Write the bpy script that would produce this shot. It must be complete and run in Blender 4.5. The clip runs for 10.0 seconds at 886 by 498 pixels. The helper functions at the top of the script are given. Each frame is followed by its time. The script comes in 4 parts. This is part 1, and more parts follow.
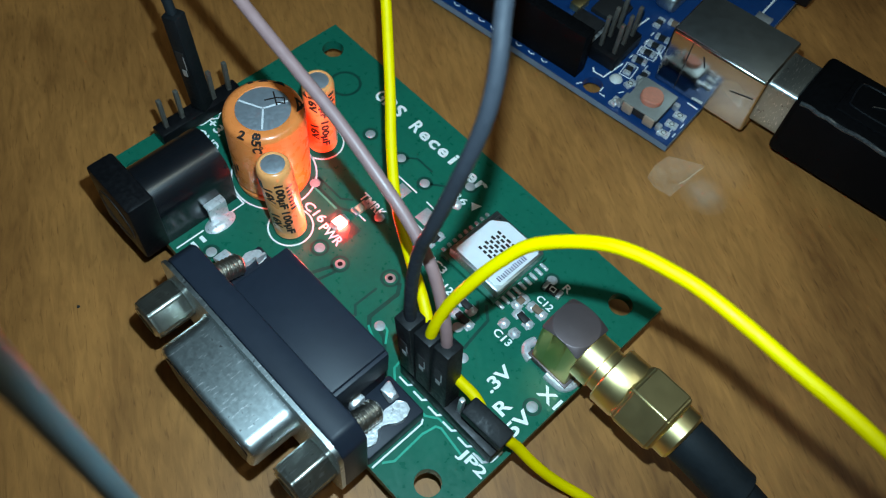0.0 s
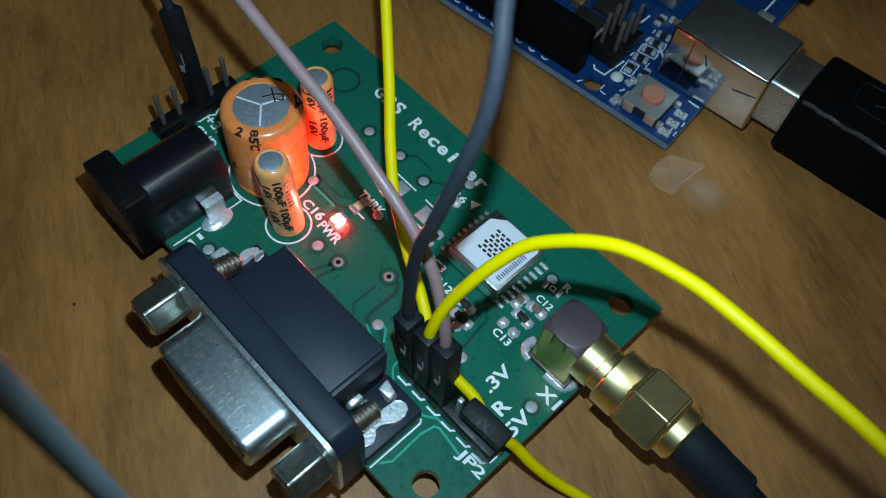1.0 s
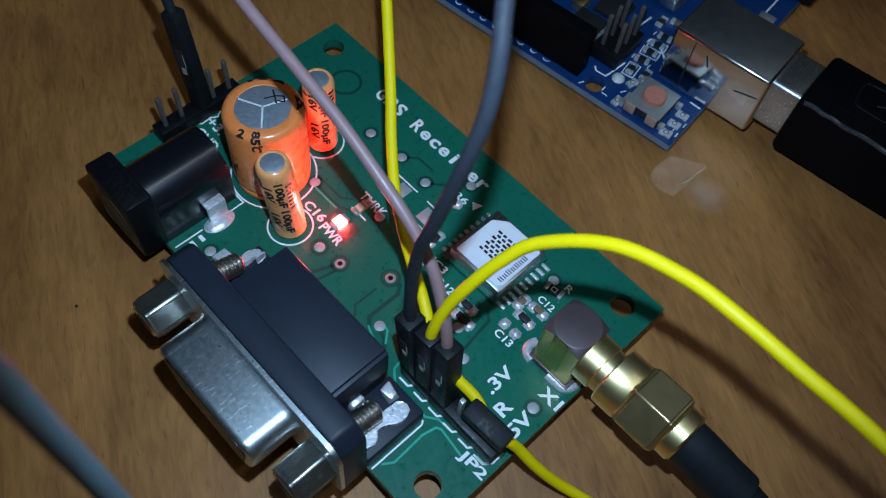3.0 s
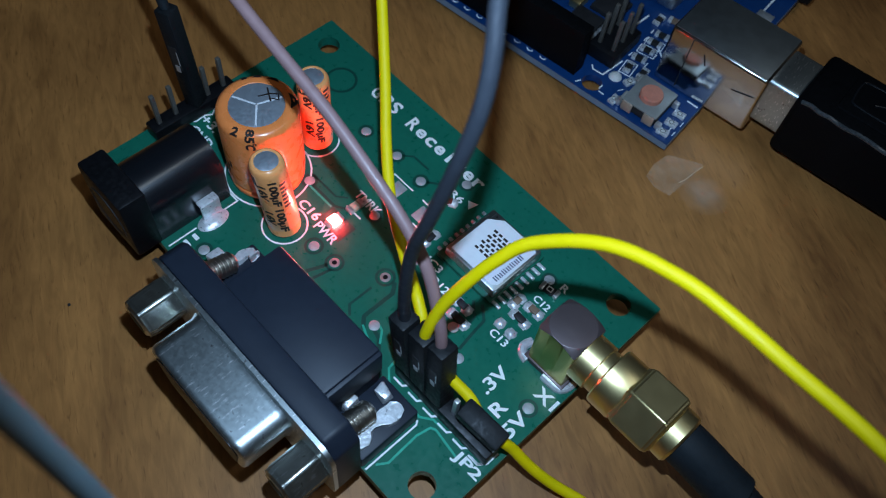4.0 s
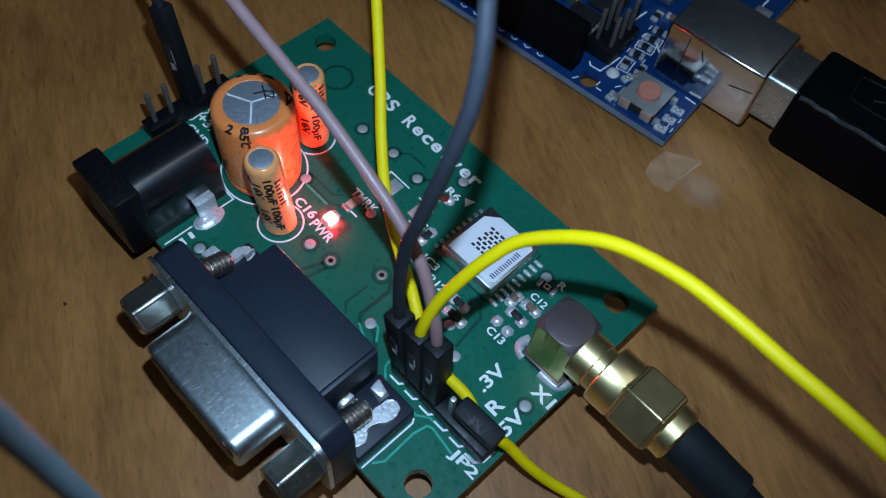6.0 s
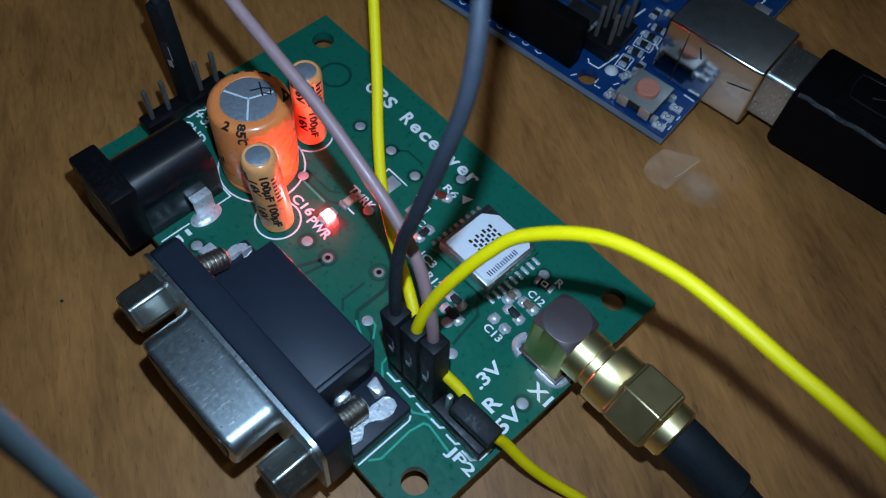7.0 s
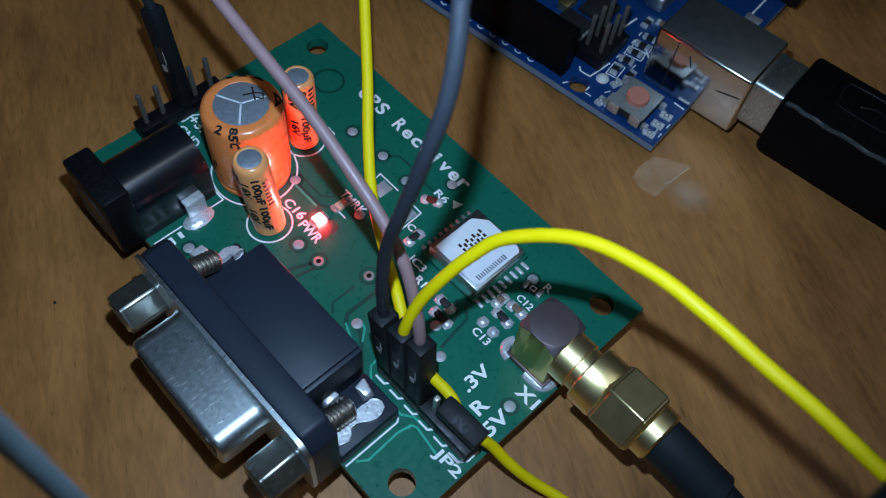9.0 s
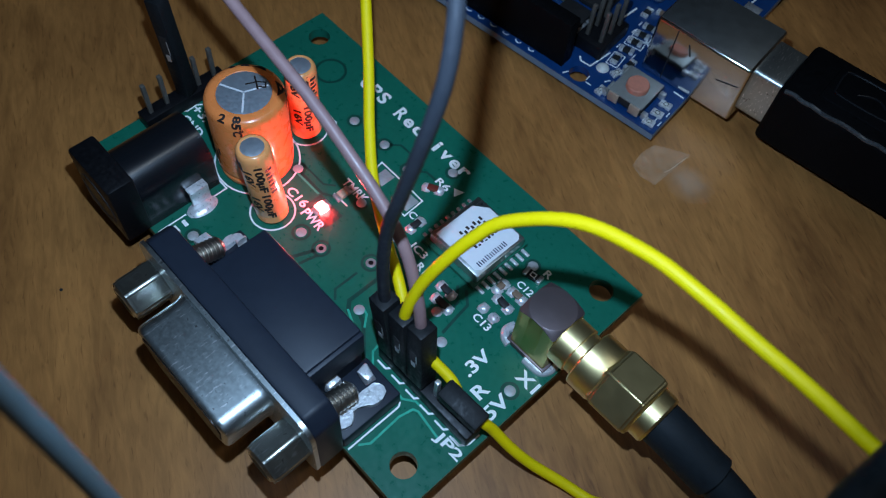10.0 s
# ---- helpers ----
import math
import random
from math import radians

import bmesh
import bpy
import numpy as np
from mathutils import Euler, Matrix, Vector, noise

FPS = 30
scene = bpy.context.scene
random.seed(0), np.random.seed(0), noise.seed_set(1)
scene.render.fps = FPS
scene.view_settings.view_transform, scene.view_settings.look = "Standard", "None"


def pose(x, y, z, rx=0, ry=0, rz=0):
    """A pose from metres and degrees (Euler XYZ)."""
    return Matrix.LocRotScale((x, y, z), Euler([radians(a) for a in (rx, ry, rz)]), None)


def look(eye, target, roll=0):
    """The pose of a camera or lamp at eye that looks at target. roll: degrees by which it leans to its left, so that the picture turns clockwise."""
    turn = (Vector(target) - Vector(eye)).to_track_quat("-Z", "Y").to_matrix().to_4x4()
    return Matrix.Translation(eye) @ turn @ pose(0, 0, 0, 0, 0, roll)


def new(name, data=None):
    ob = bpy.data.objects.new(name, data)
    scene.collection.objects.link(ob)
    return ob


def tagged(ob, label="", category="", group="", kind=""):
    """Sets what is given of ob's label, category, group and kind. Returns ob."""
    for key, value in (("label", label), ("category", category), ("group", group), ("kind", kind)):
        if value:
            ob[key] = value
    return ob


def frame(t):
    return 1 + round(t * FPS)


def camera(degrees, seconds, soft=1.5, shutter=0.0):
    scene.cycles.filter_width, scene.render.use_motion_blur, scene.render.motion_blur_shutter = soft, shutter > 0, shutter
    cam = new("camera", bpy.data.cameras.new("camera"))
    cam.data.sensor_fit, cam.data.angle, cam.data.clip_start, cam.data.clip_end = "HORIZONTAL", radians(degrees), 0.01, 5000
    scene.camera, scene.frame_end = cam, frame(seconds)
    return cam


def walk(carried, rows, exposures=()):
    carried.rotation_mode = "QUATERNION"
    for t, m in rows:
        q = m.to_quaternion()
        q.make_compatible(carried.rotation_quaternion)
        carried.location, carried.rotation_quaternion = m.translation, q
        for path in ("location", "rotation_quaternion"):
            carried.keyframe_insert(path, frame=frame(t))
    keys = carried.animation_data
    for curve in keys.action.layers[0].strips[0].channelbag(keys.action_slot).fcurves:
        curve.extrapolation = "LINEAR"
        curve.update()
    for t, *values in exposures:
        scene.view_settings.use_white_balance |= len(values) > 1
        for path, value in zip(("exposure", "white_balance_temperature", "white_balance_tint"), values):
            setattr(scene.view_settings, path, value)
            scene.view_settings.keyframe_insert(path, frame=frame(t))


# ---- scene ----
cam = camera(55.01, 10.0, soft=1.1)
cam.data.dof.use_dof, cam.data.dof.focus_distance, cam.data.dof.aperture_fstop = True, 0.105, 50.0
# seconds, then place in metres and turn in degrees; z = 0 is the table top
ROWS = [
    (0.0, 0.07301, -0.05565, 0.10193, 30.537, -3.944, 46.426),
    (0.5, 0.07276, -0.0556, 0.10177, 30.548, -4.191, 46.483),
    (1.0, 0.07262, -0.05527, 0.10123, 30.361, -4.125, 46.575),
    (1.5, 0.07237, -0.05548, 0.10173, 30.706, -4.229, 46.394),
    (2.0, 0.07274, -0.0556, 0.10147, 30.77, -4.165, 46.299),
    (2.5, 0.07305, -0.05539, 0.10121, 30.752, -4.008, 46.305),
    (2.7, 0.07293, -0.05548, 0.10124, 30.708, -3.909, 46.427),
    (3.8, 0.07295, -0.05469, 0.10073, 30.457, -3.922, 46.669),
    (4.0, 0.0729, -0.05471, 0.10071, 30.456, -4.065, 46.626),
    (4.5, 0.07305, -0.05455, 0.10074, 30.457, -4.081, 46.587),
    (5.0, 0.0733, -0.0546, 0.10059, 30.326, -3.882, 46.435),
    (5.5, 0.07337, -0.05448, 0.10057, 30.414, -3.8, 46.516),
    (5.7, 0.07341, -0.05428, 0.10043, 30.393, -3.781, 46.53),
    (6.8, 0.07371, -0.05391, 0.10012, 30.488, -3.845, 46.547),
    (7.0, 0.0739, -0.05382, 0.10001, 30.37, -3.743, 46.604),
    (7.5, 0.07374, -0.05384, 0.10004, 30.378, -3.608, 46.765),
    (8.0, 0.0741, -0.05391, 0.09981, 30.421, -3.627, 46.59),
    (8.3, 0.075, -0.05313, 0.09935, 29.642, -3.629, 46.637),
    (8.5, 0.07521, -0.05325, 0.09985, 30.172, -3.929, 46.726),
    (8.7, 0.07498, -0.05363, 0.10044, 30.917, -4.322, 46.658),
    (9.0, 0.0757, -0.05363, 0.10058, 31.037, -3.879, 46.942),
    (9.2, 0.07613, -0.05335, 0.10016, 30.8, -3.678, 47.077),
    (9.5, 0.07616, -0.05392, 0.10011, 30.185, -3.639, 47.319),
    (9.7, 0.07694, -0.05451, 0.1008, 30.618, -3.257, 46.906),
    (10.0, 0.07708, -0.05438, 0.10108, 30.725, -3.566, 46.985),
]
walk(cam, [(t, pose(x, y, z, rx, ry, rz)) for t, x, y, z, rx, ry, rz in ROWS],
     exposures=[(0.0, 0.60, 7600, -4), (0.5, 0.22, 7600, -4), (1.0, 0.12, 7300, -1), (1.5, 0.11, 7000, 3), (2.0, 0.07, 6750, 7), (2.5, 0.04, 6500, 10), (4.0, 0.0, 6500, 10), (10.0, 0.0, 6450, 11)])

# ---- light: the small white lamp beside the lens, and a dim room ----
world = bpy.data.worlds.new("dim_room")
scene.world = world
world.use_nodes = True
world.node_tree.nodes["Background"].inputs[0].default_value = (0.80, 0.92, 1.0, 1)
world.node_tree.nodes["Background"].inputs[1].default_value = 0.008

flash = new("flash_lamp", bpy.data.lights.new("flash_lamp", "SPOT"))
flash.data.energy, flash.data.color = 0.28, (0.635, 0.985, 1.45)
flash.data.shadow_soft_size, flash.data.spot_size, flash.data.spot_blend = 0.0010, radians(112), 1.0
flash.matrix_world = look((0.0630, -0.0440, 0.0990), (0.011, 0.011, 0.0))

# the room's tube lamp, seen as long thin glints on the barrel and the plated edges
tube_lamp = new("ceiling_tube_lamp", bpy.data.lights.new("ceiling_tube_lamp", "AREA"))
tube_lamp.data.shape, tube_lamp.data.size, tube_lamp.data.size_y = "RECTANGLE", 0.022, 1.3
tube_lamp.data.energy, tube_lamp.data.color = 2.6, (0.86, 0.95, 1.0)
tube_lamp.matrix_world = pose(0.72, 0.30, 1.60, 0, 24, 0)

MM = 0.001


# ---- materials ----
def material(name, color, rough=0.5, metal=0.0, vary=0.15, grain=600.0, bump=0.0, coat=0.0, random_amount=0.0, glow=0.0, spec=0.5, even=False):
    """A surface with mottling at two scales and fine relief; grain in features per metre."""
    m = bpy.data.materials.new(name)
    m.use_nodes = True
    n, l = m.node_tree.nodes, m.node_tree.links
    b = n["Principled BSDF"]
    b.inputs["Roughness"].default_value, b.inputs["Metallic"].default_value = rough, metal
    b.inputs["Coat Weight"].default_value, b.inputs["Coat Roughness"].default_value = coat, 0.12
    b.inputs["Specular IOR Level"].default_value = spec
    co = n.new("ShaderNodeTexCoord")
    big, small = n.new("ShaderNodeTexNoise"), n.new("ShaderNodeTexNoise")
    big.inputs["Scale"].default_value, small.inputs["Scale"].default_value = grain * 0.25, grain * 2.5
    big.inputs["Detail"].default_value, small.inputs["Detail"].default_value = 4, 5
    l.new(co.outputs["Object"], big.inputs["Vector"])
    l.new(co.outputs["Object"], small.inputs["Vector"])
    add = n.new("ShaderNodeMath")
    add.operation = "ADD"
    l.new(big.outputs["Fac"], add.inputs[0])
    l.new(small.outputs["Fac"], add.inputs[1])
    rng = n.new("ShaderNodeMapRange")
    rng.inputs["From Min"].default_value, rng.inputs["From Max"].default_value = 0.6, 1.4
    rng.inputs["To Min"].default_value, rng.inputs["To Max"].default_value = 1 - vary, 1 + vary
    l.new(add.outputs[0], rng.inputs["Value"])
    val = rng.outputs[0]
    if random_amount:
        info, r2, mul = n.new("ShaderNodeObjectInfo"), n.new("ShaderNodeMapRange"), n.new("ShaderNodeMath")
        r2.inputs["To Min"].default_value, r2.inputs["To Max"].default_value = 1 - random_amount, 1 + random_amount
        l.new(info.outputs["Random"], r2.inputs["Value"])
        mul.operation = "MULTIPLY"
        l.new(val, mul.inputs[0])
        l.new(r2.outputs[0], mul.inputs[1])
        val = mul.outputs[0]
    mix = n.new("ShaderNodeVectorMath")
    mix.operation = "SCALE"
    mix.inputs[0].default_value = color
    l.new(val, mix.inputs["Scale"])
    l.new(mix.outputs[0], b.inputs["Base Color"])
    rr = n.new("ShaderNodeMapRange")
    rr.inputs["From Min"].default_value, rr.inputs["From Max"].default_value = 0.3, 0.7
    rr.inputs["To Min"].default_value, rr.inputs["To Max"].default_value = max(0.03, rough * (0.97 if even else 0.8)), min(1, rough * (1.04 if even else 1.25))
    l.new(small.outputs["Fac"], rr.inputs["Value"])
    l.new(rr.outputs[0], b.inputs["Roughness"])
    if bump:
        bp = n.new("ShaderNodeBump")
        bp.inputs["Strength"].default_value, bp.inputs["Distance"].default_value = bump, 0.0001
        l.new(small.outputs["Fac"], bp.inputs["Height"])
        l.new(bp.outputs[0], b.inputs["Normal"])
    if glow:
        b.inputs["Emission Color"].default_value, b.inputs["Emission Strength"].default_value = (*color, 1), glow
    return m


def wood_material():
    """Brown veneer: long soft streaks, fine fibres and short dark pores along the grain."""
    m = bpy.data.materials.new("brown_wood_veneer")
    m.use_nodes = True
    n, l = m.node_tree.nodes, m.node_tree.links
    b = n["Principled BSDF"]
    co = n.new("ShaderNodeTexCoord")

    def streaks(sx, sy, detail, rot=28.0, warp=0.6):
        turn, mp, tx = n.new("ShaderNodeMapping"), n.new("ShaderNodeMapping"), n.new("ShaderNodeTexNoise")
        turn.inputs["Rotation"].default_value, mp.inputs["Scale"].default_value = (0, 0, radians(rot)), (sx, sy, 1)
        tx.inputs["Scale"].default_value, tx.inputs["Detail"].default_value, tx.inputs["Distortion"].default_value = 1, detail, warp
        l.new(co.outputs["Object"], turn.inputs["Vector"])
        l.new(turn.outputs[0], mp.inputs["Vector"])
        l.new(mp.outputs[0], tx.inputs["Vector"])
        return tx.outputs["Fac"]

    broad, fine, pore, cloud = streaks(14, 150, 4), streaks(200, 950, 5, warp=1.0), streaks(420, 2700, 2, warp=0.5), streaks(40, 60, 3)
    ramp = n.new("ShaderNodeValToRGB")
    ramp.color_ramp.elements[0].position, ramp.color_ramp.elements[0].color = 0.34, (0.172, 0.066, 0.017, 1)
    ramp.color_ramp.elements[1].position, ramp.color_ramp.elements[1].color = 0.70, (0.525, 0.226, 0.062, 1)
    s1, s2 = n.new("ShaderNodeMath"), n.new("ShaderNodeMath")
    s1.operation, s1.inputs[1].default_value = "MULTIPLY", 0.34
    s2.operation, s2.inputs[1].default_value = "MULTIPLY_ADD", 0.35
    l.new(fine, s1.inputs[0])
    l.new(broad, s2.inputs[0])
    l.new(s1.outputs[0], s2.inputs[2])
    s3 = n.new("ShaderNodeMath")
    s3.operation, s3.inputs[1].default_value = "MULTIPLY_ADD", 0.40
    l.new(cloud, s3.inputs[0])
    l.new(s2.outputs[0], s3.inputs[2])
    l.new(s3.outputs[0], ramp.inputs[0])
    pr = n.new("ShaderNodeMapRange")
    pr.inputs["From Min"].default_value, pr.inputs["From Max"].default_value = 0.60, 0.74
    pr.inputs["To Min"].default_value, pr.inputs["To Max"].default_value = 1.0, 0.50
    l.new(pore, pr.inputs["Value"])
    tint = n.new("ShaderNodeMix")
    tint.data_type = "RGBA"
    tint.inputs["A"].default_value, tint.inputs["B"].default_value = (0.34, 0.25, 0.20, 1), (1, 1, 1, 1)
    l.new(pr.outputs[0], tint.inputs["Factor"])
    mul = n.new("ShaderNodeVectorMath")
    mul.operation = "MULTIPLY"
    l.new(ramp.outputs[0], mul.inputs[0])
    l.new(tint.outputs["Result"], mul.inputs[1])
    l.new(mul.outputs[0], b.inputs["Base Color"])
    b.inputs["Roughness"].default_value = 0.45
    bp = n.new("ShaderNodeBump")
    bp.inputs["Strength"].default_value, bp.inputs["Distance"].default_value = 0.35, 0.0001
    l.new(s2.outputs[0], bp.inputs["Height"])
    l.new(bp.outputs[0], b.inputs["Normal"])
    return m


def scuffed(m, dark, light, scale, cover=0.6):
    """Adds dull dark specks and fine bright rub marks to a metal."""
    n, l = m.node_tree.nodes, m.node_tree.links
    b = n["Principled BSDF"]
    co = n.new("ShaderNodeTexCoord")
    base = b.inputs["Base Color"].links[0].from_socket
    gloss = b.inputs["Roughness"].links[0].from_socket
    spots, rub = n.new("ShaderNodeTexNoise"), n.new("ShaderNodeTexNoise")
    stretch = n.new("ShaderNodeMapping")
    stretch.inputs["Scale"].default_value, stretch.inputs["Rotation"].default_value = (1, 0.18, 0.3), (0.3, 0.5, 0.8)
    spots.inputs["Scale"].default_value, spots.inputs["Detail"].default_value = scale, 6
    rub.inputs["Scale"].default_value, rub.inputs["Detail"].default_value = scale * 3, 3
    l.new(co.outputs["Object"], spots.inputs["Vector"])
    l.new(co.outputs["Object"], stretch.inputs["Vector"])
    l.new(stretch.outputs[0], rub.inputs["Vector"])
    out = base
    for tex, lo, hi, col in ((spots, cover, cover + 0.05, dark), (rub, 0.60, 0.68, light)):
        r, mx = n.new("ShaderNodeMapRange"), n.new("ShaderNodeMix")
        mx.data_type = "RGBA"
        r.inputs["From Min"].default_value, r.inputs["From Max"].default_value = lo, hi
        l.new(tex.outputs["Fac"], r.inputs["Value"])
        l.new(r.outputs[0], mx.inputs["Factor"])
        l.new(out, mx.inputs["A"])
        mx.inputs["B"].default_value = (*col, 1)
        out = mx.outputs["Result"]
    l.new(out, b.inputs["Base Color"])
    wide, add = n.new("ShaderNodeMapRange"), n.new("ShaderNodeMath")
    wide.inputs["From Min"].default_value, wide.inputs["From Max"].default_value = 0.35, 0.7
    wide.inputs["To Min"].default_value, wide.inputs["To Max"].default_value = -0.015, 0.03
    l.new(spots.outputs["Fac"], wide.inputs["Value"])
    l.new(gloss, add.inputs[0])
    l.new(wide.outputs[0], add.inputs[1])
    l.new(add.outputs[0], b.inputs["Roughness"])
    return m


WOOD = wood_material()
GREEN = material("green_solder_mask", (0.008, 0.130, 0.081), 0.32, 0, 0.12, 500, 0.05, 0.15, spec=0.35)
GROOVE = material("dark_mask_groove", (0.004, 0.055, 0.038), 0.4, 0, 0.1, 800, 0.05, 0.2)
RIM = material("light_mask_edge", (0.03, 0.40, 0.26), 0.35, 0, 0.25, 900, 0.05, 0.3)
FR4 = material("board_core", (0.12, 0.13, 0.06), 0.7, 0, 0.2, 900, 0.2)
SILK = material("white_silkscreen", (0.88, 0.90, 0.88), 0.55, 0, 0.10, 3000, 0.1)
SOLDER = material("dull_solder", (0.62, 0.62, 0.62), 0.36, 0.75, 0.2, 1200, 0.2)
TIN = material("tinned_pad", (0.40, 0.41, 0.41), 0.5, 0.25, 0.2, 1500, 0.15)
STEEL = scuffed(material("plated_steel", (0.60, 0.60, 0.53), 0.33, 1.0, 0.06, 1200, even=True), (0.20, 0.17, 0.13), (0.8, 0.8, 0.76), 1300, 0.66)
SCUFFED = scuffed(material("scuffed_nickel", (0.52, 0.57, 0.57), 0.37, 1.0, 0.06, 1400, even=True), (0.22, 0.22, 0.22), (0.95, 0.95, 0.95), 1500, 0.66)
BRONZE = material("dull_bronze_steel", (0.60, 0.56, 0.50), 0.35, 1.0, 0.2, 900, 0.1)
USBMETAL = material("polished_tin", (0.66, 0.64, 0.61), 0.15, 1.0, 0.05, 300, even=True)
BRUSHED = material("brushed_tin", (0.40, 0.44, 0.45), 0.44, 1.0, 0.08, 300, even=True)
GOLD = material("gold_plate", (0.92, 0.74, 0.36), 0.37, 1.0, 0.04, 300, even=True)
MIRRORGOLD = material("polished_gold_plate", (0.58, 0.48, 0.16), 0.33, 1.0, 0.04, 300, even=True)
GOLDTOP = material("dark_brown_gold", (0.14, 0.105, 0.105), 0.42, 0.6, 0.06, 300, even=True)
BLACK = material("black_plastic", (0.005, 0.005, 0.006), 0.42, 0, 0.3, 700, 0.05, spec=0.25)
MATTEBLACK = material("matte_black_plastic", (0.0035, 0.0035, 0.004), 0.5, 0, 0.3, 700, 0.05, spec=0.06)
PLUGBLACK = material("dusty_black_plastic", (0.009, 0.010, 0.011), 0.5, 0, 0.5, 900, 0.2, spec=0.2)
BRIGHTSOLDER = material("bright_solder", (0.72, 0.73, 0.74), 0.32, 0.45, 0.25, 900, 0.6)
GLOSSBLACK = material("glossy_black_plastic", (0.006, 0.007, 0.009), 0.24, 0, 0.1, 300, even=True, spec=0.6)
CONN = material("charcoal_plastic", (0.012, 0.017, 0.028), 0.5, 0, 0.12, 500, 0.0, even=True, spec=0.36)
ORANGE = material("orange_sleeve", (0.88, 0.25, 0.065), 0.28, 0, 0.08, 300, 0.03, 0.5)
PALE = material("pale_orange_sleeve", (0.92, 0.38, 0.13), 0.30, 0, 0.10, 400, 0.03, 0.4)
GREYCOVER = material("grey_tin_cover", (0.30, 0.31, 0.29), 0.45, 0.4, 0.12, 900, 0.1)
ALUM = material("dull_aluminium", (0.42, 0.47, 0.52), 0.45, 0.7, 0.1, 900, 0.1)
ALUMEDGE = material("scored_aluminium", (0.80, 0.82, 0.84), 0.45, 0.15, 0.1, 900, 0.1)
INK = material("black_print", (0.02, 0.014, 0.012), 0.5, 0, 0.2, 2000)
BLUEINK = material("dark_blue_print", (0.03, 0.035, 0.09), 0.5, 0, 0.2, 2000)
YELLOW = material("yellow_insulation", (0.84, 0.64, 0.0), 0.5, 0, 0.06, 400, 0.03, spec=0.35)
PINK = material("mauve_insulation", (0.26, 0.155, 0.150), 0.42, 0, 0.08, 400, 0.03)
GRAY = material("grey_insulation", (0.024, 0.028, 0.036), 0.6, 0, 0.12, 400, 0.05, spec=0.22)
BLUEGRAY = material("blue_grey_insulation", (0.19, 0.29, 0.33), 0.5, 0, 0.1, 400, 0.03)
DARKCABLE = material("black_cable_jacket", (0.010, 0.014, 0.017), 0.6, 0, 0.15, 900, 0.1, spec=0.3)
BLUE = material("blue_solder_mask", (0.003, 0.038, 0.145), 0.35, 0, 0.15, 500, 0.05, 0.4)
LABEL = material("white_label", (0.80, 0.83, 0.86), 0.45, 0, 0.04, 600)
REDLED = material("lit_red_led", (1.0, 0.018, 0.02), 0.4, glow=820.0)
REDCORE = material("lit_led_die", (1.0, 0.24, 0.22), 0.4, glow=820.0)
CLEARLED = material("unlit_led", (0.55, 0.45, 0.33), 0.3, 0, 0.2, 2000, 0.1)
CERAMIC = material("tan_ceramic", (0.20, 0.13, 0.085), 0.5, 0, 0.25, 2000, 0.1)
PADWHITE = material("pale_ceramic", (0.62, 0.62, 0.58), 0.45, 0, 0.2, 1800, 0.15)
CHIP = material("black_epoxy", (0.015, 0.015, 0.016), 0.55, 0, 0.3, 1500, 0.2)
REDCHIP = material("red_brown_glass_chip", (0.16, 0.028, 0.018), 0.35, 0, 0.2, 1500, 0.1)
SALMONTIN = material("warm_tinned_clip", (0.55, 0.42, 0.33), 0.4, 0.5, 0.2, 900, 0.1)
# lighter grey paints the broken highlight along the black grip's seam
SEAM = material("seam_highlight_grey", (0.045, 0.050, 0.052), 0.3, 0, 0.4, 900, 0.3)
BLUEEDGE = material("dull_blue_board_edge", (0.17, 0.22, 0.28), 0.6, 0, 0.2, 900, 0.2)
DULLPIN = material("dull_brown_tinned_pin", (0.15, 0.135, 0.115), 0.45, 0.5, 0.35, 1500, 0.3)
SALMON = material("salmon_plastic", (0.55, 0.20, 0.13), 0.55, 0, 0.15, 900, 0.1)
FOLD = material("curled_tape_edge", (0.76, 0.57, 0.40), 0.3, 0, 0.2, 900, 0.2)
TAPE = material("clear_tape", (0.88, 0.55, 0.32), 0.3, 0, 0.25, 900, 0.4)


def worn_film(m, most, soft, scale):
    """Thin clear film: patchy, and fading towards its rim where soft."""
    n, l = m.node_tree.nodes, m.node_tree.links
    co, tx, r, mul = n.new("ShaderNodeTexCoord"), n.new("ShaderNodeTexNoise"), n.new("ShaderNodeMapRange"), n.new("ShaderNodeMath")
    tx.inputs["Scale"].default_value, tx.inputs["Detail"].default_value = scale, 5
    l.new(co.outputs["Object"], tx.inputs["Vector"])
    r.inputs["From Min"].default_value, r.inputs["From Max"].default_value = 0.3, 0.7
    r.inputs["To Min"].default_value, r.inputs["To Max"].default_value = most * 0.35, most
    l.new(tx.outputs["Fac"], r.inputs["Value"])
    mul.operation, mul.inputs[1].default_value = "MULTIPLY", 1.0
    l.new(r.outputs[0], mul.inputs[0])
    if soft:
        mp, g = n.new("ShaderNodeMapping"), n.new("ShaderNodeTexGradient")
        g.gradient_type = "SPHERICAL"
        mp.inputs["Location"].default_value, mp.inputs["Scale"].default_value = (-1, -1, 0), (2, 2, 0)
        l.new(co.outputs["Generated"], mp.inputs["Vector"])
        l.new(mp.outputs[0], g.inputs["Vector"])
        l.new(g.outputs["Fac"], mul.inputs[1])
    l.new(mul.outputs[0], m.node_tree.nodes["Principled BSDF"].inputs["Alpha"])


worn_film(TAPE, 0.33, False, 900)
SMEAR = material("dried_glue", (0.86, 0.55, 0.34), 0.45, 0, 0.25, 900, 0.3)
worn_film(SMEAR, 0.36, True, 500)


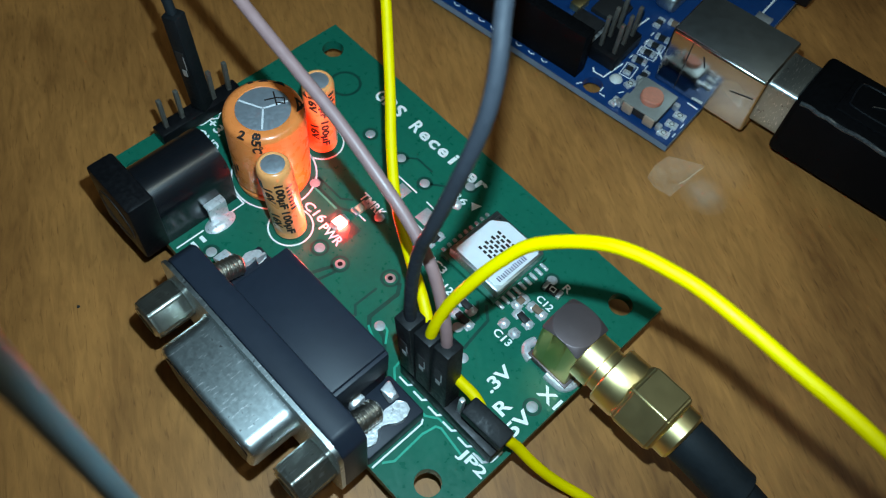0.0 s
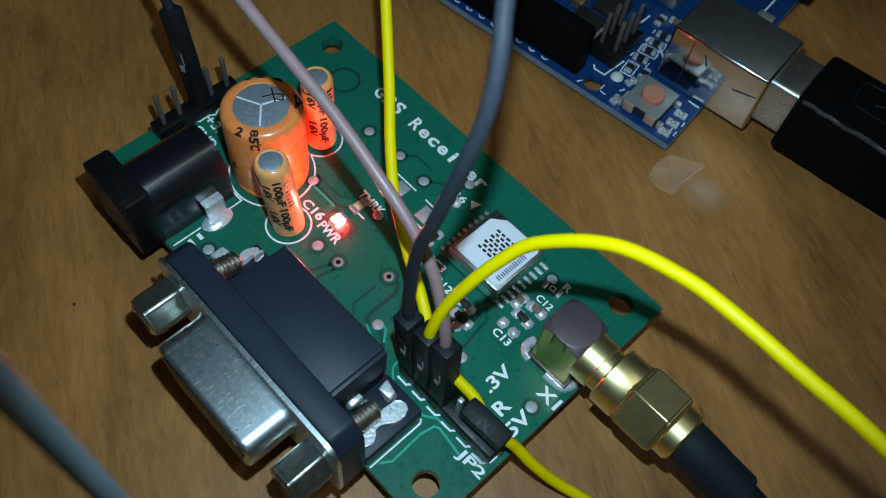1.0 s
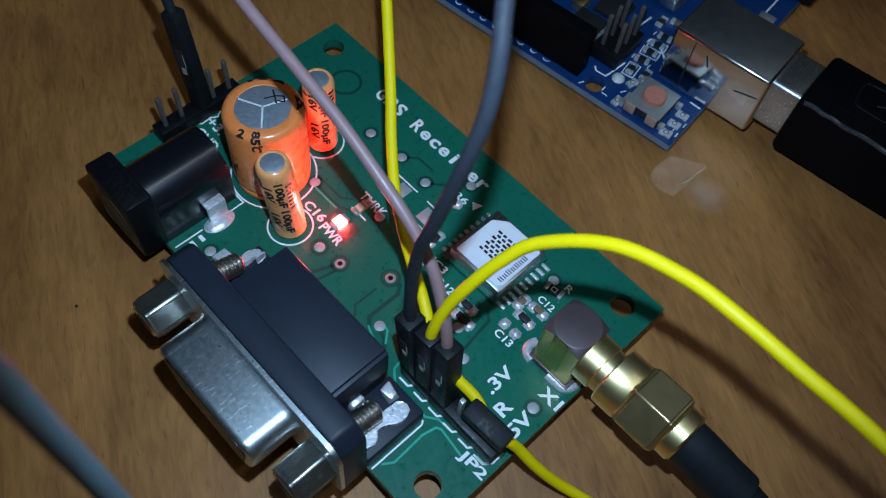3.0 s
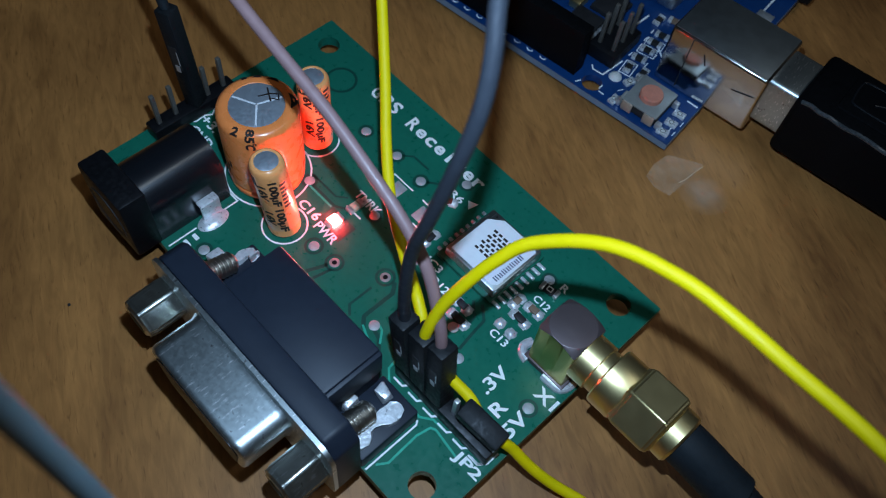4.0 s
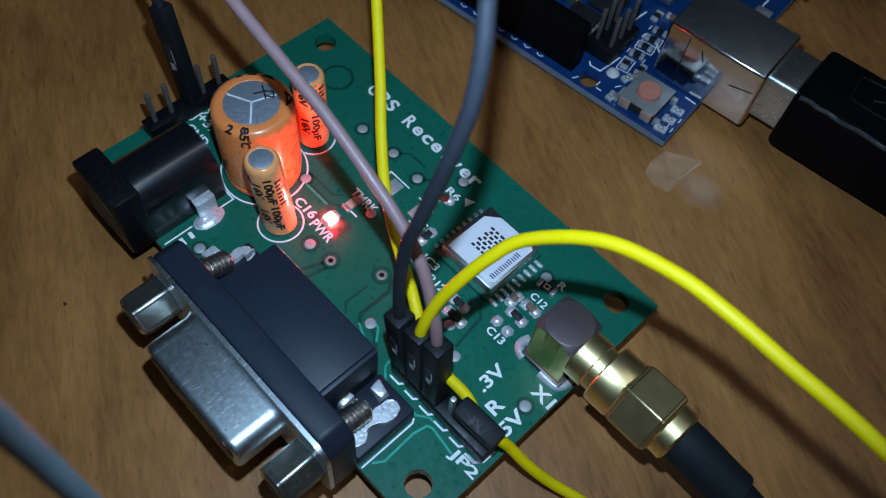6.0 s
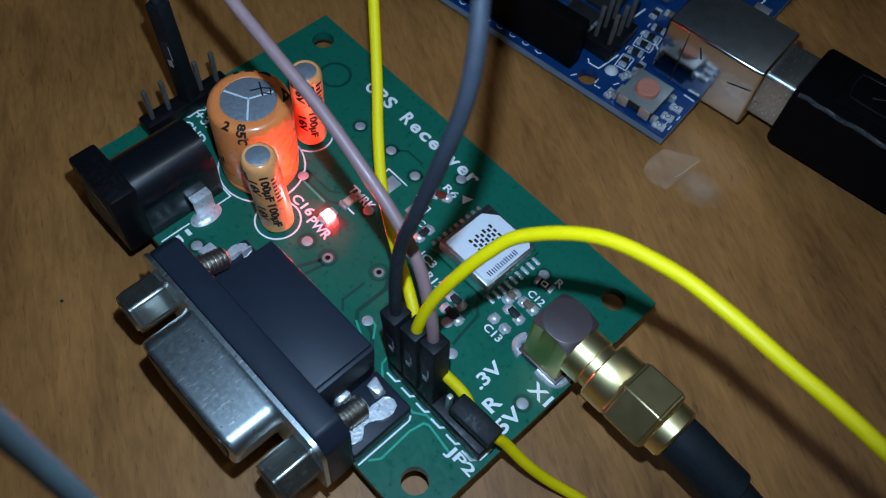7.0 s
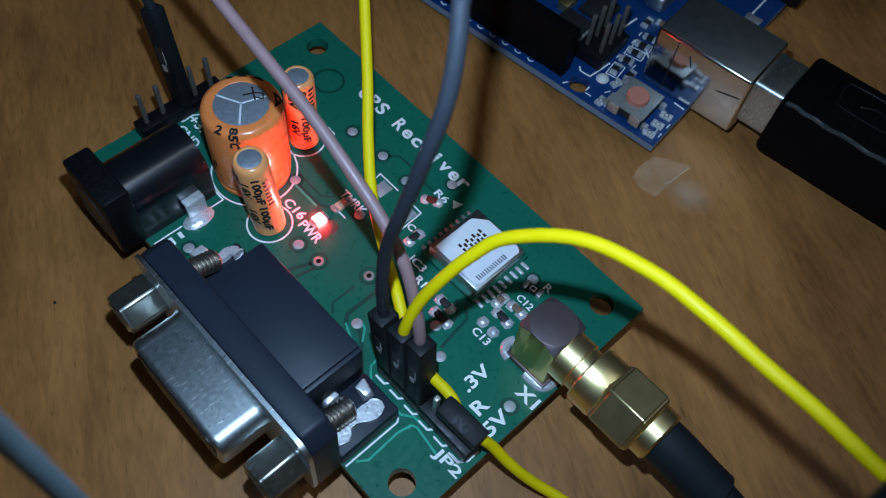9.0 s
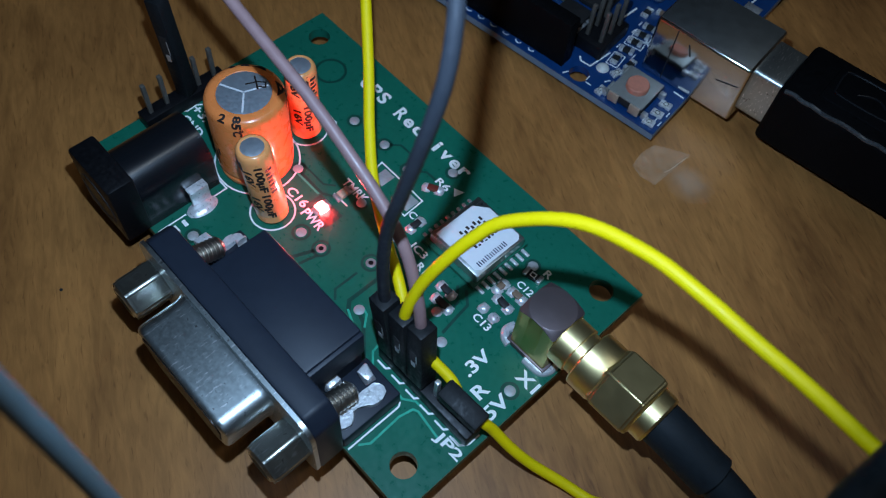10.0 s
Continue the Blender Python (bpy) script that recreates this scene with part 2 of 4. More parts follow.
# ---- building helpers, all in millimetres ----
def box(bm, x0, x1, y0, y1, z0, z1, bevel=0.0, seg=2, m=None):
    r = bmesh.ops.create_cube(bm, size=1)["verts"]
    bmesh.ops.scale(bm, vec=(x1 - x0, y1 - y0, z1 - z0), verts=r)
    bmesh.ops.translate(bm, vec=((x0 + x1) / 2, (y0 + y1) / 2, (z0 + z1) / 2), verts=r)
    if m is not None:
        bmesh.ops.transform(bm, matrix=m, verts=r)
    if bevel:
        edges = list({e for v in r for e in v.link_edges})
        bmesh.ops.bevel(bm, geom=edges, offset=bevel, segments=seg, profile=0.5, affect="EDGES")
    return bm


def along(p, d):
    """A matrix at p whose z runs along d."""
    return Matrix.Translation(Vector(p)) @ Vector(d).to_track_quat("Z", "Y").to_matrix().to_4x4()


def lathe(bm, profile, m=None, seg=32, phase=0.0):
    """Turns (radius, height) pairs round z; radius 0 closes an end."""
    m = m or Matrix()
    rings = []
    for r, z in profile:
        if r <= 0:
            rings.append([bm.verts.new(m @ Vector((0, 0, z)))])
        else:
            rings.append([bm.verts.new(m @ Vector((r * math.cos(phase + 2 * math.pi * i / seg), r * math.sin(phase + 2 * math.pi * i / seg), z))) for i in range(seg)])
    for a, b in zip(rings, rings[1:]):
        for i in range(seg):
            j = (i + 1) % seg
            q = [a[i % len(a)], a[j % len(a)], b[j % len(b)], b[i % len(b)]]
            q = [v for k, v in enumerate(q) if v not in q[:k]]
            if len(q) > 2:
                bm.faces.new(q)
    return bm


def spline(pts, sub=6):
    pts = [Vector(p) for p in pts]
    out = []
    for i in range(len(pts) - 1):
        p0, p1, p2, p3 = pts[max(i - 1, 0)], pts[i], pts[i + 1], pts[min(i + 2, len(pts) - 1)]
        for k in range(sub):
            t = k / sub
            out.append(0.5 * (2 * p1 + (p2 - p0) * t + (2 * p0 - 5 * p1 + 4 * p2 - p3) * t * t + (3 * p1 - p0 - 3 * p2 + p3) * t ** 3))
    return out + [pts[-1]]


def tube(bm, pts, r, seg=14, sub=6):
    line = spline(pts, sub) if sub else [Vector(p) for p in pts]
    side, rings = None, []
    for i, p in enumerate(line):
        d = (line[min(i + 1, len(line) - 1)] - line[max(i - 1, 0)]).normalized()
        side = d.orthogonal() if side is None else side - d * side.dot(d)
        side.normalize()
        up = d.cross(side)
        rings.append([bm.verts.new(p + r * (side * math.cos(2 * math.pi * k / seg) + up * math.sin(2 * math.pi * k / seg))) for k in range(seg)])
    for a, b in zip(rings, rings[1:]):
        for k in range(seg):
            bm.faces.new((a[k], a[(k + 1) % seg], b[(k + 1) % seg], b[k]))
    bm.faces.new(rings[0][::-1])
    bm.faces.new(rings[-1])
    return bm


def plate(bm, outline, z0, z1, holes=(), seg=28):
    """A flat plate with round holes (x, y, radius) right through it."""
    loops = [[Vector((x, y)) for x, y in outline]]
    for x, y, r in holes:
        loops.append([Vector((x + r * math.cos(2 * math.pi * i / seg), y + r * math.sin(2 * math.pi * i / seg))) for i in range(seg)])
    sides = []
    for z in (z0, z1):
        edges, rings = [], []
        for lp in loops:
            vs = [bm.verts.new((p.x, p.y, z)) for p in lp]
            edges += [bm.edges.new((vs[i], vs[(i + 1) % len(vs)])) for i in range(len(vs))]
            rings.append(vs)
        bmesh.ops.triangle_fill(bm, use_beauty=True, edges=edges, normal=(0, 0, 1 if z == z1 else -1))
        sides.append(rings)
    for a, b in zip(*sides):
        for i in range(len(a)):
            j = (i + 1) % len(a)
            bm.faces.new((a[i], a[j], b[j], b[i]))
    bmesh.ops.recalc_face_normals(bm, faces=bm.faces)
    return bm


def ribbon(bm, pts, width, z, height=0.03):
    """A low raised line along 2D points with mitred corners."""
    pts = [Vector(p) for p in pts]
    left, right = [], []
    for i, p in enumerate(pts):
        d0 = (p - pts[i - 1]).normalized() if i else (pts[1] - p).normalized()
        d1 = (pts[i + 1] - p).normalized() if i < len(pts) - 1 else d0
        n = Vector((-(d0 + d1).y, (d0 + d1).x)).normalized()
        k = width / 2 / max(0.4, n.dot(Vector((-d0.y, d0.x))))
        left.append(p + n * k)
        right.append(p - n * k)
    top = [(bm.verts.new((a.x, a.y, z + height)), bm.verts.new((b.x, b.y, z + height)), bm.verts.new((a.x, a.y, z - 0.02)), bm.verts.new((b.x, b.y, z - 0.02))) for a, b in zip(left, right)]
    for s, t in zip(top, top[1:]):
        bm.faces.new((s[0], s[1], t[1], t[0]))
        bm.faces.new((s[2], s[0], t[0], t[2]))
        bm.faces.new((s[1], s[3], t[3], t[1]))
    for s in (top[0], top[-1]):
        bm.faces.new((s[0], s[1], s[3], s[2]))
    return bm


def ring(bm, x, y, r, width, z, height=0.03, a0=0, a1=360, seg=40):
    n = max(6, int(seg * abs(a1 - a0) / 360))
    return ribbon(bm, [(x + r * math.cos(radians(a0 + (a1 - a0) * i / n)), y + r * math.sin(radians(a0 + (a1 - a0) * i / n))) for i in range(n + 1)], width, z, height)


def arch(bm, outline, p, along_y):
    """Extrudes an (x, z) outline along y from p to p + along_y."""
    a = [bm.verts.new((x, p, z)) for x, z in outline]
    b = [bm.verts.new((x, p + along_y, z)) for x, z in outline]
    for i in range(len(a)):
        j = (i + 1) % len(a)
        bm.faces.new((a[i], a[j], b[j], b[i]))
    bm.faces.new(a[::-1])
    bm.faces.new(b)
    bmesh.ops.recalc_face_normals(bm, faces=bm.faces)
    return bm


def finish(bm, name, mat, angle=35):
    for v in bm.verts:
        v.co *= MM
    bmesh.ops.recalc_face_normals(bm, faces=bm.faces)
    me = bpy.data.meshes.new(name)
    for f in bm.faces:
        f.smooth = True
    bm.to_mesh(me)
    bm.free()
    me.set_sharp_from_angle(angle=radians(angle))
    me.materials.append(mat)
    return me


def part(name, bm, mat, parent, label=""):
    ob = new(name, finish(bm, name, mat))
    ob.parent = parent
    return tagged(ob, label)


def place(name, me, parent, m):
    ob = new(name, me)
    ob.parent = parent
    ob.matrix_basis = m
    return ob


def thing(name, m, label, category, group=""):
    ob = new(name)
    ob.empty_display_size = 0.005
    ob.matrix_basis = m
    return tagged(ob, label, category, group)


def at(x, y, z, rz=0):
    return pose(x * MM, y * MM, z * MM, 0, 0, rz)


def letters(bm, text, x, y, width, height, z, turn=0, mono=False, bold=0.02, thick=0.03):
    """Built-in font letters in a box of that width and height whose lower left corner is x, y."""
    def shape(s):
        cu = bpy.data.curves.new("letters", "FONT")
        cu.body, cu.offset, cu.resolution_u = s, bold, 3
        ob = bpy.data.objects.new("letters", cu)
        me = bpy.data.meshes.new_from_object(ob)
        co = [v.co.copy() for v in me.vertices]
        polys = [tuple(p.vertices) for p in me.polygons]
        bpy.data.objects.remove(ob)
        bpy.data.curves.remove(cu)
        bpy.data.meshes.remove(me)
        return co, polys
    jobs = []
    if mono:
        step = width / len(text)
        for i, ch in enumerate(text):
            if ch != " ":
                jobs.append((ch, i * step, step * 0.82))
    else:
        jobs.append((text, 0, width))
    rot = Matrix.Rotation(radians(turn), 3, "Z")
    for s, dx, w in jobs:
        co, polys = shape(s)
        x0, x1 = min(c.x for c in co), max(c.x for c in co)
        y0, y1 = min(c.y for c in co), max(c.y for c in co)
        if mono:
            narrow = 0.45 if s in "i1.'" else 1.0
            sx, sy = w * narrow / max(x1 - x0, 0.01), height / 0.73
            ox, base = dx + w * (1 - narrow) / 2, 0.0
        else:
            sx, sy, ox, base = w / (x1 - x0), height / (y1 - y0), dx, y0
        vs = [bm.verts.new(rot @ Vector(((c.x - x0) * sx + ox, (c.y - base) * sy, 0)) + Vector((x, y, z + thick))) for c in co]
        for p in polys:
            try:
                bm.faces.new([vs[i] for i in p])
            except ValueError:
                pass
    return bm


def wrap(bm, cx, cy, r, face, z0):
    """Rolls flat letters (x along the circle, y up the wall) on a standing cylinder; face: the compass angle of x = 0."""
    for v in bm.verts:
        a = radians(face) + v.co.x / r
        rr = r + v.co.z
        v.co = Vector((cx + rr * math.cos(a), cy + rr * math.sin(a), z0 + v.co.y))
    return bm


NEW = bmesh.new

# ---- table ----
table = tagged(new("table_top", finish(box(NEW(), -420, 480, -460, 440, -25, 0, 1.5), "table_top", WOOD)), "brown wood veneer table top with dark pores", "table", kind="structure")

# ---- plain dim room round the table ----
ROOM = material("dim_wall_paint", (0.26, 0.25, 0.235), 0.8, 0, 0.12, 6.0, 0.2)
for name, x0, x1, y0, y1, z0, z1 in (("floor", -1700, 1700, -1700, 1700, -850, -750), ("ceiling", -1700, 1700, -1700, 1700, 1750, 1850), ("wall_north", -1700, 1700, 1600, 1700, -750, 1750),
                                     ("wall_south", -1700, 1700, -1700, -1600, -750, 1750), ("wall_east", 1600, 1700, -1600, 1600, -750, 1750), ("wall_west", -1700, -1600, -1600, 1600, -750, 1750)):
    tagged(new(name, finish(box(NEW(), x0, x1, y0, y1, z0, z1), name, ROOM)), "plain dim painted " + name.split("_")[0] + " of the room", name.split("_")[0], kind="structure")

# ---- the green receiver board ----
ZB = 5.74
gps = thing("receiver_board", pose(0, 0, 0), "green circuit board with orange capacitors and a lit red lamp", "circuit board")
pcb = part("circuit_board", plate(NEW(), [(-3.7, 3.55), (-3.7, -37.8), (61.5, -37.8), (61.5, 3.55)], ZB - 1.6, ZB, [(0, 0, 1.6), (57.5, -0.1, 1.6), (57.5, -34.1, 1.6), (0, -34.1, 1.6)]), GREEN, gps, "glossy green solder mask with drilled corner holes")
bm = NEW()
for x, y in ((-3.7, -17), (61.5, -17)):
    box(bm, x - 0.03, x + 0.03, -37.8, 3.55, ZB - 1.52, ZB - 0.12)
for y in (-37.8, 3.55):
    box(bm, -3.7, 61.5, y - 0.03, y + 0.03, ZB - 1.52, ZB - 0.12)
part("board_edge", bm, FR4, pcb, "raw tan board edge")

# clearance grooves and copper edges
bm = NEW()
for pts, w in (([(36.4, -19.3), (37.4, -20.6), (37.4, -25.3), (38.7, -26.6)], 0.55), ([(35.0, -22.0), (35.0, -25.6), (36.2, -26.6)], 0.35),
               ([(38.9, -25.4), (40.8, -25.9), (44.6, -29.0)], 0.5), ([(17.5, -17.7), (22.6, -17.7), (24.0, -16.8)], 0.4), ([(16.8, -16.6), (21.5, -16.6), (22.8, -15.5)], 0.3),
               ([(28.9, -24.0), (27.6, -27.2)], 0.5), ([(29.7, -24.2), (28.9, -27.8)], 0.4), ([(46.0, -13.2), (47.7, -14.6), (48.0, -17.0), (48.4, -19.6)], 0.4),
               ([(44.8, -13.6), (46.6, -15.2), (46.9, -17.5)], 0.35), ([(27.3, -6.2), (29.2, -4.6), (31.0, -4.6)], 0.35), ([(21.8, -5.9), (23.4, -4.2), (26.4, -4.2)], 0.3)):
    ribbon(bm, pts, w, ZB, 0.012)
for x, y, r in ((35.06, -19.74, 1.15), (29.22, -23.2, 1.1), (25.6, -23.6, 1.1), (15.84, -6.36, 0.95), (21.8, -5.9, 0.95), (27.1, -6.3, 0.95), (17.3, -17.6, 0.95), (17.0, -34.4, 0.95), (59.29, -18.7, 1.0), (31.6, -1.9, 0.95), (27.2, -14.7, 0.9), (49.2, -4.2, 0.9)):
    ring(bm, x, y, r, 0.36, ZB, 0.012)
box(bm, 22.6, 27.2, -21.0, -17.9, ZB - 0.02, ZB + 0.010)
ring(bm, 6.4, -3.0, 2.2, 0.4, ZB, 0.010)
part("copper_clearance", bm, GROOVE, pcb, "dark green trace clearances")
bm = NEW()
for pts in ([(44.2, -25.4), (44.6, -27.6), (46.2, -28.95), (51.5, -28.95), (52.8, -28.0), (54.4, -27.95)], [(52.3, -36.4), (53.1, -35.2), (52.9, -30.7), (53.3, -28.9), (53.9, -28.6), (57.9, -29.1)],
            [(38.2, -26.2), (40.6, -27.2), (44.0, -30.2)], [(38.9, -24.6), (40.3, -24.9), (41.5, -26.3)], [(17.6, -18.1), (22.4, -18.1)]):
    ribbon(bm, pts, 0.28, ZB, 0.02)
part("copper_edge", bm, RIM, pcb, "bright green copper edges under the mask")

# plated holes, each with a tinned rim
bm = NEW()
lathe(bm, [(0.34, 0.0), (0.34, 0.07), (0.62, 0.07), (0.70, 0.0)], seg=20)
via_open = finish(bm, "via", SOLDER)
bm = NEW()
lathe(bm, [(0, 0.10), (0.35, 0.09), (0.66, 0.05), (0.72, 0.0)], seg=20)
via_full = finish(bm, "via", TIN)
bm = NEW()
lathe(bm, [(0, 0.02), (0.35, 0.02), (0.36, 0.0)], seg=16)
via_dark = finish(bm, "via_hole", BLACK)
for x, y, open_ in ((35.06, -19.74, 1), (29.22, -23.2, 1), (25.6, -23.6, 0), (15.84, -6.36, 0), (21.8, -5.9, 0), (27.1, -6.3, 0), (17.3, -17.6, 0), (17.0, -34.4, 0), (59.29, -18.7, 0), (31.6, -1.9, 0), (27.2, -14.7, 0), (49.2, -4.2, 0), (39.2, -25.2, 0), (45.8, -18.1, 0), (49.2, -20.5, 0)):
    v = place("via", via_open if open_ else via_full, gps, at(x, y, ZB))
    if open_:
        place("via_hole", via_dark, v, at(0, 0, 0.01))

# white printing
bm = NEW()
letters(bm, "GPS Receiver", 10.8, -1.4, 22.9, 2.1, ZB, mono=True, bold=0.03)
part("board_title", bm, SILK, pcb, "white printed title")
bm = NEW()
for s, x, y, w, h, turn in (("TMRK", 22.9, -14.7, 4.5, 1.35, 0), ("PWR", 23.2, -21.9, 3.8, 1.4, 0), ("C16", 19.1, -21.2, 3.7, 1.35, 0), ("R6", 31.0, -4.9, 2.3, 1.15, 0), ("C14", 32.6, -11.3, 2.7, 1.05, 0), ("IC3", 36.5, -14.4, 2.6, 1.15, 0), ("R12", 39.2, -15.9, 2.7, 1.15, 0),
                            ("C12", 49.6, -7.9, 2.5, 1.05, 0), ("C13", 49.2, -15.4, 2.7, 1.1, 0), ("X1", 58.4, -17.1, 3.0, 1.7, 0), (".3V", 54.9, -21.2, 4.0, 1.75, 90), ("R", 57.8, -22.3, 1.9, 1.8, 90), ("5V", 60.5, -23.2, 3.6, 1.8, 90), ("JP2", 57.3, -29.8, 4.0, 1.7, 0),
                            ("J1", 15.6, -36.2, 2.4, 1.4, 90), ("GND", -0.2, -25.0, 4.4, 1.5, 0), ("+3.", -0.6, -22.7, 3.2, 1.5, 0), ("C2", 12.6, -9.6, 2.2, 1.2, 0), ("R", 50.9, -4.2, 1.1, 1.1, 0)):
    letters(bm, s, x, y, w, h, ZB, turn, bold=0.026)
part("reference_print", bm, SILK, pcb, "white printed part names")
for pts in ([(24.2, -10.0), (23.9, -8.2), (27.6, -8.2)], [(29.5, -8.2), (32.3, -8.3), (32.5, -11.7), (31.3, -11.7)], [(24.4, -11.8), (27.2, -11.8)], [(23.6, -16.45), (26.4, -16.45)], [(13.7, -37.4), (13.7, -33.2)], [(13.7, -29.0), (13.7, -26.8), (3.0, -26.8)],
            [(51.95, -37.6), (51.95, -29.9), (51.6, -29.4)], [(60.7, -27.0), (60.0, -27.8), (58.9, -27.8)], [(60.7, -27.0), (60.7, -25.2)], [(-1.4, -24.0), (-0.6, -23.2), (-0.7, -21.6), (-0.2, -20.8), (-0.9, -19.8)]):
    part("outline_print", ribbon(NEW(), pts, 0.22, ZB), SILK, pcb)
tick = finish(ribbon(NEW(), [(0.4, 0), (1.9, 0), (2.35, 0.6)], 0.26, 0), "pin_print", SILK)
for i in range(6):
    place("pin_print", tick, pcb, at(45.4 + 2.54 * i, -27.9, ZB))
for x, y, r in ((12.5, -20.8, 5.75), (20.6, -24.4, 2.95), (12.6, -12.4, 2.95)):
    part("ring_print", ring(NEW(), x, y, r, 0.24, ZB), SILK, pcb)
part("corner_print", plate(NEW(), [(33.6, -3.6), (34.6, -4.6), (35.0, -3.0)], ZB, ZB + 0.03), SILK, pcb)


# ---- capacitors ----
def capacitor(name, x, y, z0, z1, r, lean, label, scored, sleeve):
    dx, dy = lean
    sh = Matrix(((1, 0, dx / (z1 - z0), 0), (0, 1, dy / (z1 - z0), 0), (0, 0, 1, 0), (0, 0, 0, 1)))
    h = z1 - z0
    m = Matrix.Translation((x, y, z0)) @ sh
    body = part(name, lathe(NEW(), [(0, 0), (r * 0.86, 0), (r * 0.97, 0.25), (r * 0.98, 0.9), (r * 0.93, 1.25), (r * 0.93, 1.5), (r, 1.9), (r, h - 0.9), (r * 0.96, h - 0.35), (r * 0.88, h - 0.05), (r * 0.80, h + 0.06), (r * 0.69, h + 0.04), (r * 0.66, h - 0.12), (0, h - 0.12)], m, 56), sleeve, gps, label)
    top = lathe(NEW(), [(0, h + 0.02), (r * 0.62, h + 0.02), (r * 0.68, h - 0.04)], m, 48)
    if scored:
        for v in top.verts:
            d = v.co - m @ Vector((0, 0, h))
            for a in scored[:2]:
                side = d.x * math.sin(radians(a)) - d.y * math.cos(radians(a))
                v.co.z -= 0.009 * max(0, abs(side) if a == scored[0] else side)
    part("can_top", top, ALUM, body, "bare aluminium top")
    if scored:
        bm = NEW()
        for a in scored:
            d = Vector((math.cos(radians(a)), math.sin(radians(a))))
            ribbon(bm, [(0, 0), tuple(d * r * 0.64)], 0.24 if r > 3 else 0.12, h + 0.02, 0.02)
        bmesh.ops.transform(bm, matrix=m, verts=bm.verts)
        part("vent_score", bm, ALUMEDGE, body, "bright scored vent lines")
    bm = NEW()
    for k in range(2):
        lathe(bm, [(0.3, -1.0), (0.3, 0.2)], m @ Matrix.Translation((1.0 * (2 * k - 1), 0, 0)), 10)
    part("lead_wire", bm, SOLDER, body)
    return body, m


big, big_m = capacitor("large_capacitor", 12.5, -20.8, ZB + 0.3, 19.5, 5.1, (0.0, 0.0), "large orange sleeved capacitor with grey top", (-39, 72, 207), ORANGE)
small, small_m = capacitor("small_capacitor", 20.9, -24.55, ZB + 0.5, 19.5, 2.15, (-1.0, -0.5), "small leaning orange capacitor with black print", (), PALE)
back, back_m = capacitor("small_capacitor", 12.8, -12.5, ZB + 0.4, 18.0, 2.15, (-0.6, 0.4), "small orange capacitor behind the large one", (), PALE)


def sleeve_print(body, cx, cy, r, lean, z0, h, items):
    """items: text, angle, height of its middle, letter size, turned upright or not."""
    bm = NEW()
    for s, ang, zc, w, hh, turn in items:
        b = NEW()
        if s:
            letters(b, s, 0, 0, w, hh, 0, turn, bold=0.045, thick=0.09)
        else:
            plate(b, [(0, 0), (w, 0), (w, hh), (0, hh)], 0.0, 0.02)
            bmesh.ops.subdivide_edges(b, edges=[e for e in b.edges if abs(e.verts[0].co.x - e.verts[1].co.x) > w * 0.5], cuts=5)
        wrap(b, 0, 0, r, ang, zc)
        vs = [bm.verts.new(v.co) for v in b.verts]
        b.verts.index_update()
        for f in b.faces:
            bm.faces.new([vs[v.index] for v in f.verts])
        b.free()
    for v in bm.verts:
        over = v.co.z - (h - 0.9)
        if over > 0:
            flat = Vector((v.co.x, v.co.y, 0))
            turn_in = min(over / 0.95, math.pi / 2)
            rr = flat.length - 0.95 * (1 - math.cos(turn_in)) - max(0, over - 1.49)
            v.co = flat.normalized() * rr + Vector((0, 0, h - 0.9 + 0.97 * math.sin(turn_in)))
        k = v.co.z / h
        v.co = Vector((cx + v.co.x + lean[0] * k, cy + v.co.y + lean[1] * k, z0 + v.co.z))
    return part("sleeve_print", bm, INK, body, "black printed ratings")


sleeve_print(big, 12.5, -20.8, 5.1, (0, 0), ZB + 0.3, 13.5, [("85", -54, 14.4, 1.9, 1.2, -90), ("C", -54, 12.2, 1.1, 1.2, -90), ("o", -44, 12.5, 0.5, 0.5, -90), ("2", -76, 13.0, 1.0, 1.2, 0), ("", 42, 12.2, 3.0, 1.9, 0), ("", 104, 12.4, 2.0, 1.6, 0), ("", 134, 12.8, 1.4, 1.2, 0), ("", 158, 13.0, 0.8, 1.0, 0), ("", -48, 7.4, 0.5, 0.4, 0), ("", -100, 4.0, 0.5, 1.6, 0), ("", -92, 5.2, 0.4, 1.2, 0)])
for body, cx, cy, lean, top, face in ((small, 20.9, -24.55, (-1.0, -0.5), 13.2, -35), (back, 12.8, -12.5, (-0.6, 0.4), 11.8, -30)):
    sleeve_print(body, cx, cy, 2.15, lean, ZB + 0.5, top, [("100µF", face - 12, 11.8, 4.7, 1.25, -90), ("100µF", face - 12, 6.4, 4.7, 1.25, -90), ("16V", face - 45, 10.9, 2.8, 1.15, -90), ("16V", face - 45, 5.7, 2.8, 1.15, -90)] + [("", face + 28, 10.6 - 0.7 * k, 1.0 - 0.3 * (k % 2), 0.4, 0) for k in range(7)] + [("", face - 78, 10.4, 1.1, 1.7, 0)])
bm = NEW()
ribbon(bm, [(11.2, -18.2), (13.2, -19.2)], 0.22, 19.53, 0.03)
ribbon(bm, [(11.6, -19.9), (12.2, -18.5), (12.9, -17.8), (13.6, -18.3), (12.9, -18.9)], 0.20, 19.53, 0.03)
part("pen_mark", bm, INK, big, "black pen mark on the top")

